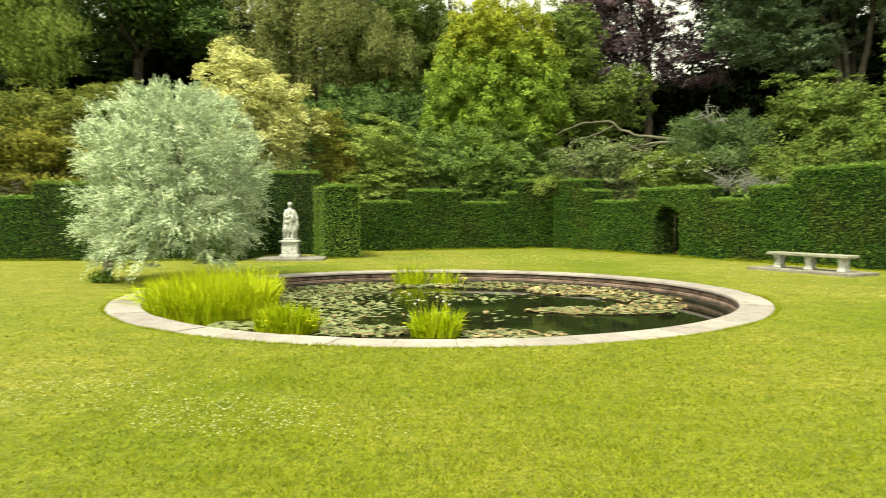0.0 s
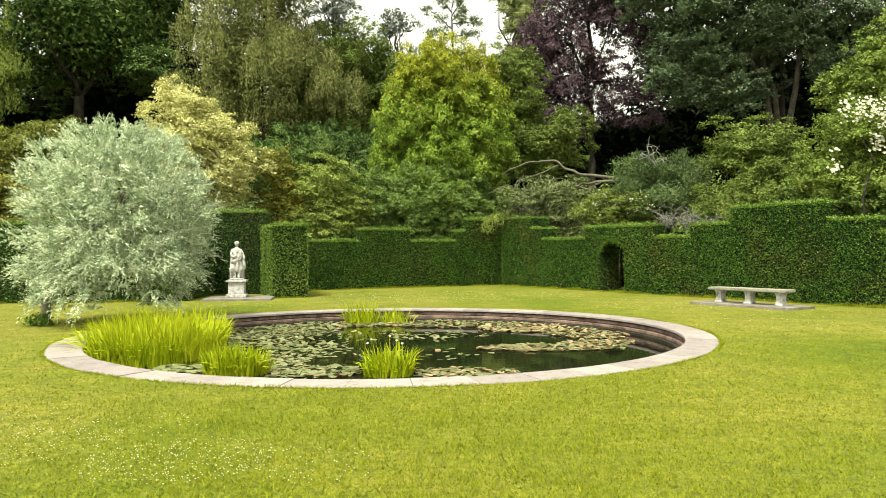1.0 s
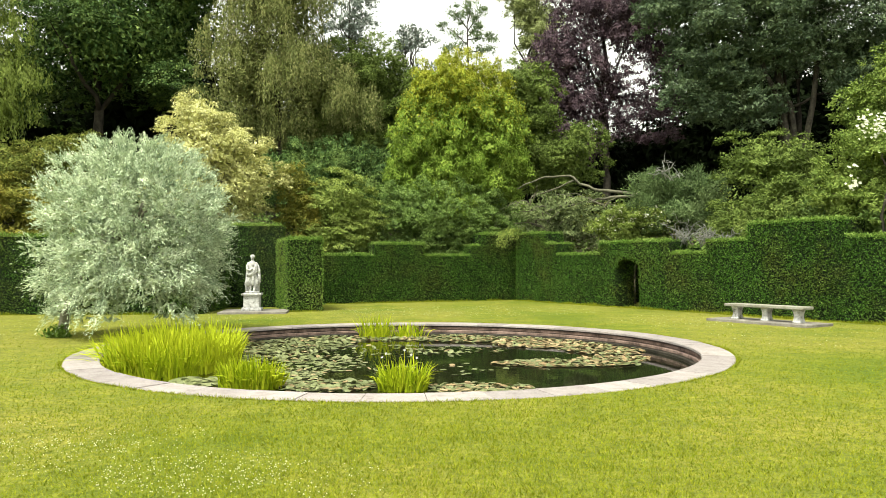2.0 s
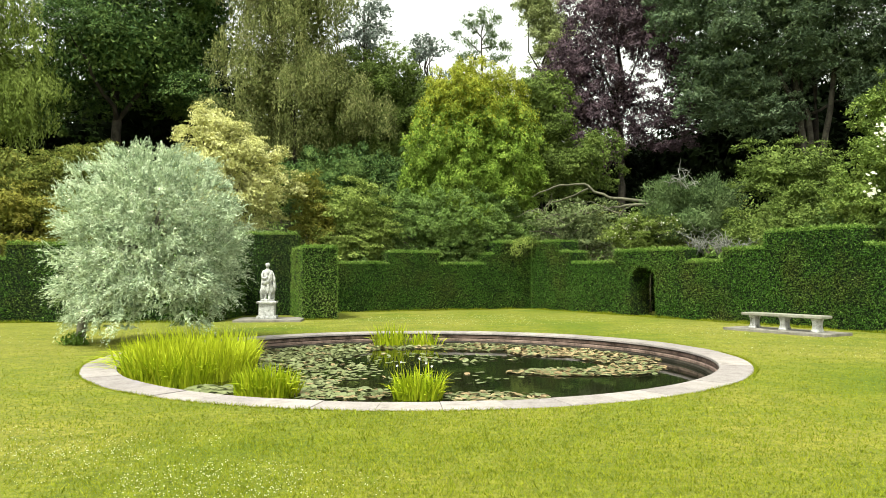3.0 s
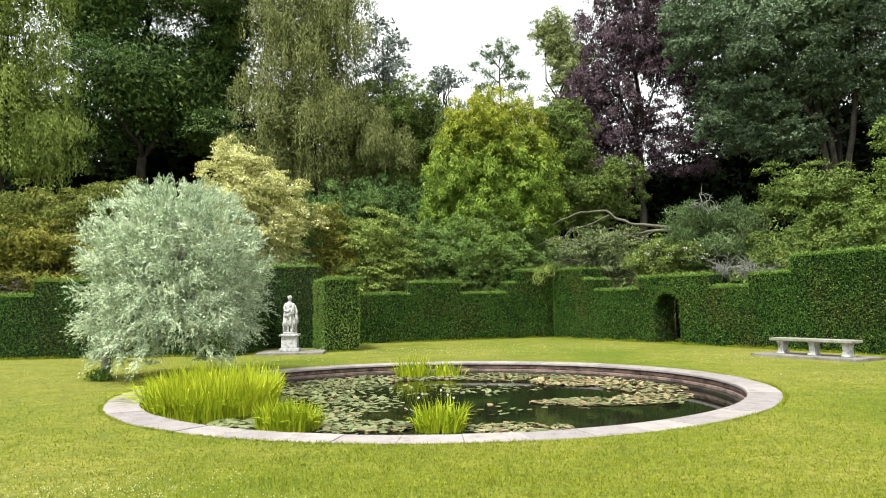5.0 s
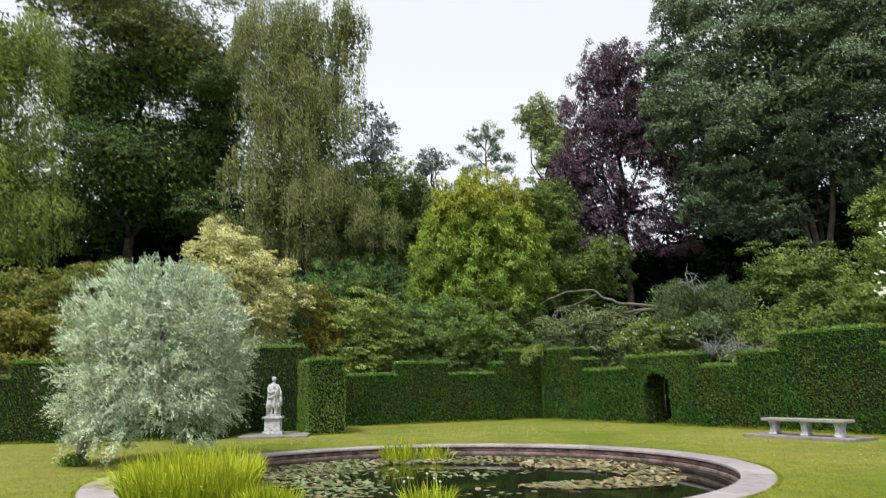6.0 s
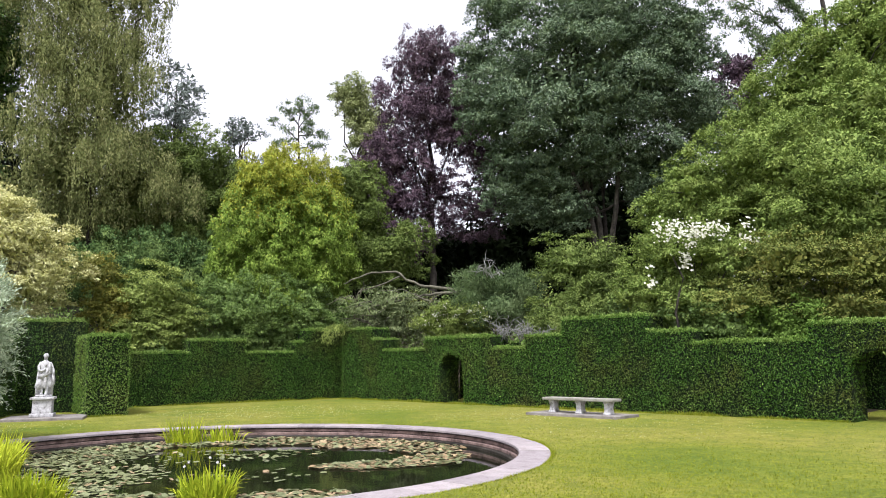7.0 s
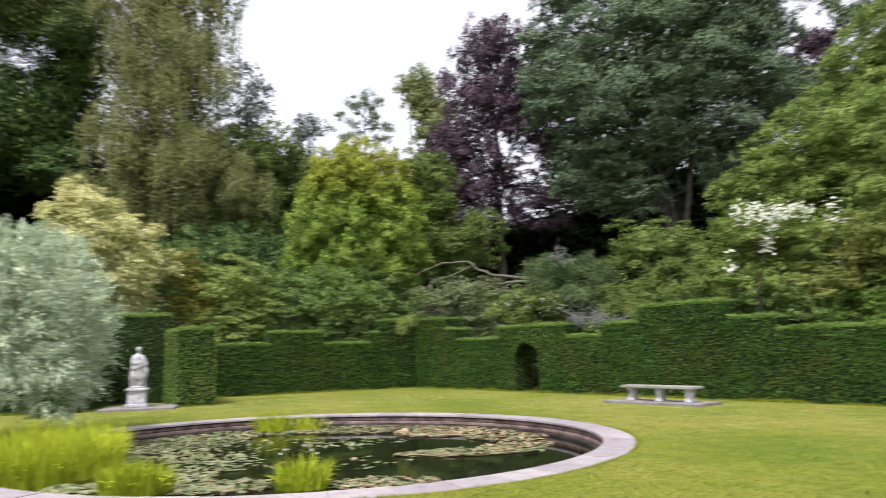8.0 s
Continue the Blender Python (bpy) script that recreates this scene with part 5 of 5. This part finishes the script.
PAD_FACES = [(0, k, k + 1) for k in range(1, 9)]
PATCHES = [  # label, (x, y, radius across, radius deep, count, share of fading leaves)
    ("dense green lily pads beside the iris bed", [(-2.6, 17.1, 1.5, 1.9, 900, 0.12), (-1.2, 18.3, 1.6, 0.75, 320, 0.2), (-2.4, 14.6, 0.8, 0.9, 130, 0.1)]),
    ("dense mixed lily pads along the far rim", [(2.0, 18.1, 2.1, 0.9, 700, 0.35), (3.4, 16.8, 1.4, 0.95, 560, 0.6), (4.2, 15.6, 0.9, 1.0, 240, 0.5)]),
    ("island of pale lily pads on open water", [(3.0, 13.4, 1.4, 0.5, 360, 0.4), (4.0, 14.0, 0.7, 0.4, 120, 0.55)]),
    ("scattered lily pads over dark water", [(-1.4, 13.6, 0.75, 1.2, 120, 0.1), (-0.6, 15.6, 1.5, 1.2, 50, 0.1), (1.3, 15.6, 0.9, 0.6, 30, 0.1), (0.6, 12.8, 1.2, 0.8, 22, 0.1)]),
    ("lily pads between the iris clumps", [(-1.1, 11.1, 0.75, 0.55, 190, 0.2), (-1.8, 12.1, 0.5, 0.8, 100, 0.1)]),
    ("lily pads drifting along the near rim", [(1.1, 10.75, 0.8, 0.45, 150, 0.4)]),
    ("large dull lily pads below the iris bed", [(-3.1, 11.5, 0.45, 0.5, 60, 0.0)]),
]


def lily_pads():
    shared = []
    for k in range(6):
        me = bpy.data.meshes.new("lily_pad")
        me.from_pydata(pad_verts((0, 0, 0), 1.0, (0, 0.04, -0.05, 0.1, 0.0, 0.2)[k], k * 1.1), [], PAD_FACES)
        me.materials.append(OLD_PAD if k == 4 else PAD)
        shared.append(me)
    reach = POOL_RADIUS - COPING_WIDTH - 0.13
    for label, blobs in PATCHES:
        near = []
        far = []
        for x, y, rx, ry, count, old in blobs:
            for k in range(int(count * 1.9)):
                a, r = rng.random() * math.tau, rng.random() ** 0.55
                p = (x + rx * r * math.cos(a), y + ry * r * math.sin(a))
                if math.hypot(p[0] - POOL[0], p[1] - POOL[1]) > reach:
                    continue
                size = rng.uniform(0.034, 0.068) * (1.7 if rx == 0.45 else 1.0)
                (near if p[1] < 14.1 and len(near) < 75 else far).append((p, size, rng.random() < old))
        cx, cy = blobs[0][:2]
        ob = thing("water_lilies", (cx, cy, WATER_LEVEL), label, "water lilies", "water lily patches")
        for p, size, faded in near:
            pad = new("lily_pad", shared[4 if faded else int(rng.choice([0, 1, 2, 3, 5]))])
            pad.parent = ob
            pad.location = (p[0] - cx, p[1] - cy, 0.006 + 0.012 * rng.random())
            pad.rotation_euler = (0, 0, rng.random() * math.tau)
            pad.scale = (size, size, size)
        if far:
            verts, faces, mats = [], [], []
            for p, size, faded in far:
                base = len(verts)
                verts += pad_verts((p[0], p[1], WATER_LEVEL + 0.006 + 0.03 * rng.random() ** 2), size, rng.normal(0, 0.1) if rng.random() < 0.6 else rng.uniform(-0.6, 0.6), rng.random() * math.tau)
                faces += [tuple(base + v for v in f) for f in PAD_FACES]
                mats += [int(faded)] * len(PAD_FACES)
            me = bpy.data.meshes.new("distant_pad")
            me.from_pydata(verts, [], faces)
            me.materials.append(PAD)
            me.materials.append(OLD_PAD)
            me.polygons.foreach_set("material_index", mats)
            attach("distant_pad", me, ob, kind="stuff")


lily_pads()

# ---- grass and clover ----


def rough_edges():
    """Uncut blades along the feet of the hedges and round the coping."""
    feet = []
    for start, way, out, length, count in ((BACK_END, BACK_WAY, BACK_OUT, 8.4, 2600), (CORNER, RIGHT_WAY, RIGHT_OUT, 19.9, 9000), (np.array([-3.73, 24.67]), np.array([0.956, 0.293]), np.array([-0.293, 0.956]), 1.1, 600), (np.array([-18.0, 23.55]), np.array([1.0, 0.0]), np.array([0.0, 1.0]), 10.5, 3500)):
        u, v = rng.random(count) * length, np.abs(rng.normal(0, 0.05, count))
        feet.append(start + u[:, None] * way - (v + 0.01)[:, None] * out)
    turn = rng.random(9000) * math.tau
    r = POOL_RADIUS + 0.012 + np.abs(rng.normal(0, 0.025, 9000))
    feet.append(np.column_stack([POOL[0] + r * np.cos(turn), POOL[1] + r * np.sin(turn)]))
    foot = np.concatenate(feet)
    n, rim = len(foot), len(turn)
    lush = np.array([noise.noise(Vector((x * 1.1, y * 1.1, 7.0))) for x, y in foot])
    tall = rng.uniform(0.03, 0.1, n) * np.clip(1 + 1.2 * lush, 0.25, 2.0)
    tall[-rim:] *= 0.45
    wide = np.concatenate([np.full(n - rim, 0.009), np.full(rim, 0.005)])
    face = rng.random(n) * math.tau
    side = np.column_stack([np.cos(face), np.sin(face), np.zeros(n)]) * wide[:, None]
    foot = np.column_stack([foot, np.full(n, -0.004)])
    tip = foot + np.column_stack([rng.normal(0, 0.025, (n, 2)), tall])
    return np.stack([foot - side, foot + side, tip], 1).reshape(-1, 3)


def grass_blades():
    n = 340000
    d = np.minimum(0.3 + rng.gamma(2.2, 3.0, n), 27)
    a = np.where(rng.random(n) < 0.22, rng.uniform(-math.pi, math.pi, n), np.clip(rng.normal(0.12, 0.5, n), -1.5, 1.7))
    x, y = d * np.sin(a), d * np.cos(a)
    ok = np.hypot(x - POOL[0], y - POOL[1]) > POOL_RADIUS + 0.01
    x, y, d = x[ok], y[ok], d[ok]
    n = len(x)
    ok = (beyond(x, y) < -0.3) & (y < 28)
    x, y, d = x[ok], y[ok], d[ok]
    n = len(x)
    tuft = np.array([noise.noise(Vector((p * 3.0, q * 3.0, 0))) for p, q in zip(x, y)])
    tall = rng.uniform(0.012, 0.034, n) * np.clip(1 + 0.45 * tuft, 0.5, 1.6)
    wide = rng.uniform(0.0026, 0.005, n) * (0.5 + d / 10)
    face = rng.random(n) * math.tau
    side = np.stack([np.cos(face), np.sin(face), np.zeros(n)], 1) * wide[:, None]
    foot = np.stack([x, y, np.full(n, -0.002)], 1)
    tip = foot + np.stack([rng.normal(0, 0.018, n), rng.normal(0, 0.018, n), tall], 1)
    verts = np.stack([foot - side, foot + side, tip], 1).reshape(-1, 3)
    verts = np.concatenate([verts, rough_edges()])
    ob = new("grass", mesh_arrays("grass", verts, 3, [BLADE]))
    tagged(ob, "short mown blades of yellow-green grass", "grass", kind="stuff")


grass_blades()


CLOVER = leaf_material("clover_heads", (0.3, 0.32, 0.15), (0.42, 0.43, 0.25), (0.55, 0.55, 0.38), 2.0, 0.2)


def clover(label, spots):
    """Small round white flower heads just over the turf."""
    verts, faces = [], []
    for x, y, rx, ry, count in spots:
        for k in range(count):
            a, r = rng.random() * math.tau, math.sqrt(rng.random())
            px, py, s = x + rx * r * math.cos(a), y + ry * r * math.sin(a), rng.uniform(0.004, 0.0075) * (1.0 if y < 12 else 1.7)
            if math.hypot(px - POOL[0], py - POOL[1]) < POOL_RADIUS + 0.05:
                continue
            b, z = len(verts), 0.022 + 0.012 * rng.random()
            verts += [(px + s, py, z), (px, py + s, z), (px - s, py, z), (px, py - s, z), (px, py, z + s), (px, py, z - s)]
            faces += [(b + i, b + (i + 1) % 4, b + 4) for i in range(4)] + [(b + (i + 1) % 4, b + i, b + 5) for i in range(4)]
    me = bpy.data.meshes.new("clover")
    me.from_pydata(verts, [], faces)
    me.materials.append(CLOVER)
    tagged(new("clover", me), label, "clover", kind="stuff")


clover("white clover flowers dotted over the lawn", [(-1.5, 5.5, 0.7, 0.6, 420), (-2.9, 6.1, 0.8, 0.7, 260), (-3.6, 6.6, 0.9, 0.9, 160), (-2.2, 6.6, 0.6, 0.5, 90), (-0.6, 5.3, 0.6, 0.5, 90), (-6.5, 10.0, 2.0, 3.0, 120), (2.0, 24.5, 4.5, 2.8, 700), (7.0, 19.5, 1.6, 2.5, 130), (9.5, 15.0, 3.0, 2.5, 160), (-5.0, 21.0, 2.0, 1.2, 90), (-8.5, 18.5, 2.0, 3.0, 120)])

# ---- coping stones ----


def coping():
    ring = thing("pond_coping", (*POOL, 0), "pale pinkish stone coping round the pond", "coping", kind="structure")
    count = 48
    for k in range(count):
        a0 = math.tau * k / count + 0.035
        a1 = a0 + math.tau / count - 0.0012
        bm = bmesh.new()
        ring_band(bm, POOL_RADIUS + rng.uniform(-0.006, 0.006), POOL_RADIUS - COPING_WIDTH + rng.uniform(-0.008, 0.008), 0.012 + rng.uniform(-0.003, 0.004), -0.036, a0, a1, 4, 0.012)
        part("coping_stone", bm, COPING, ring)


coping()
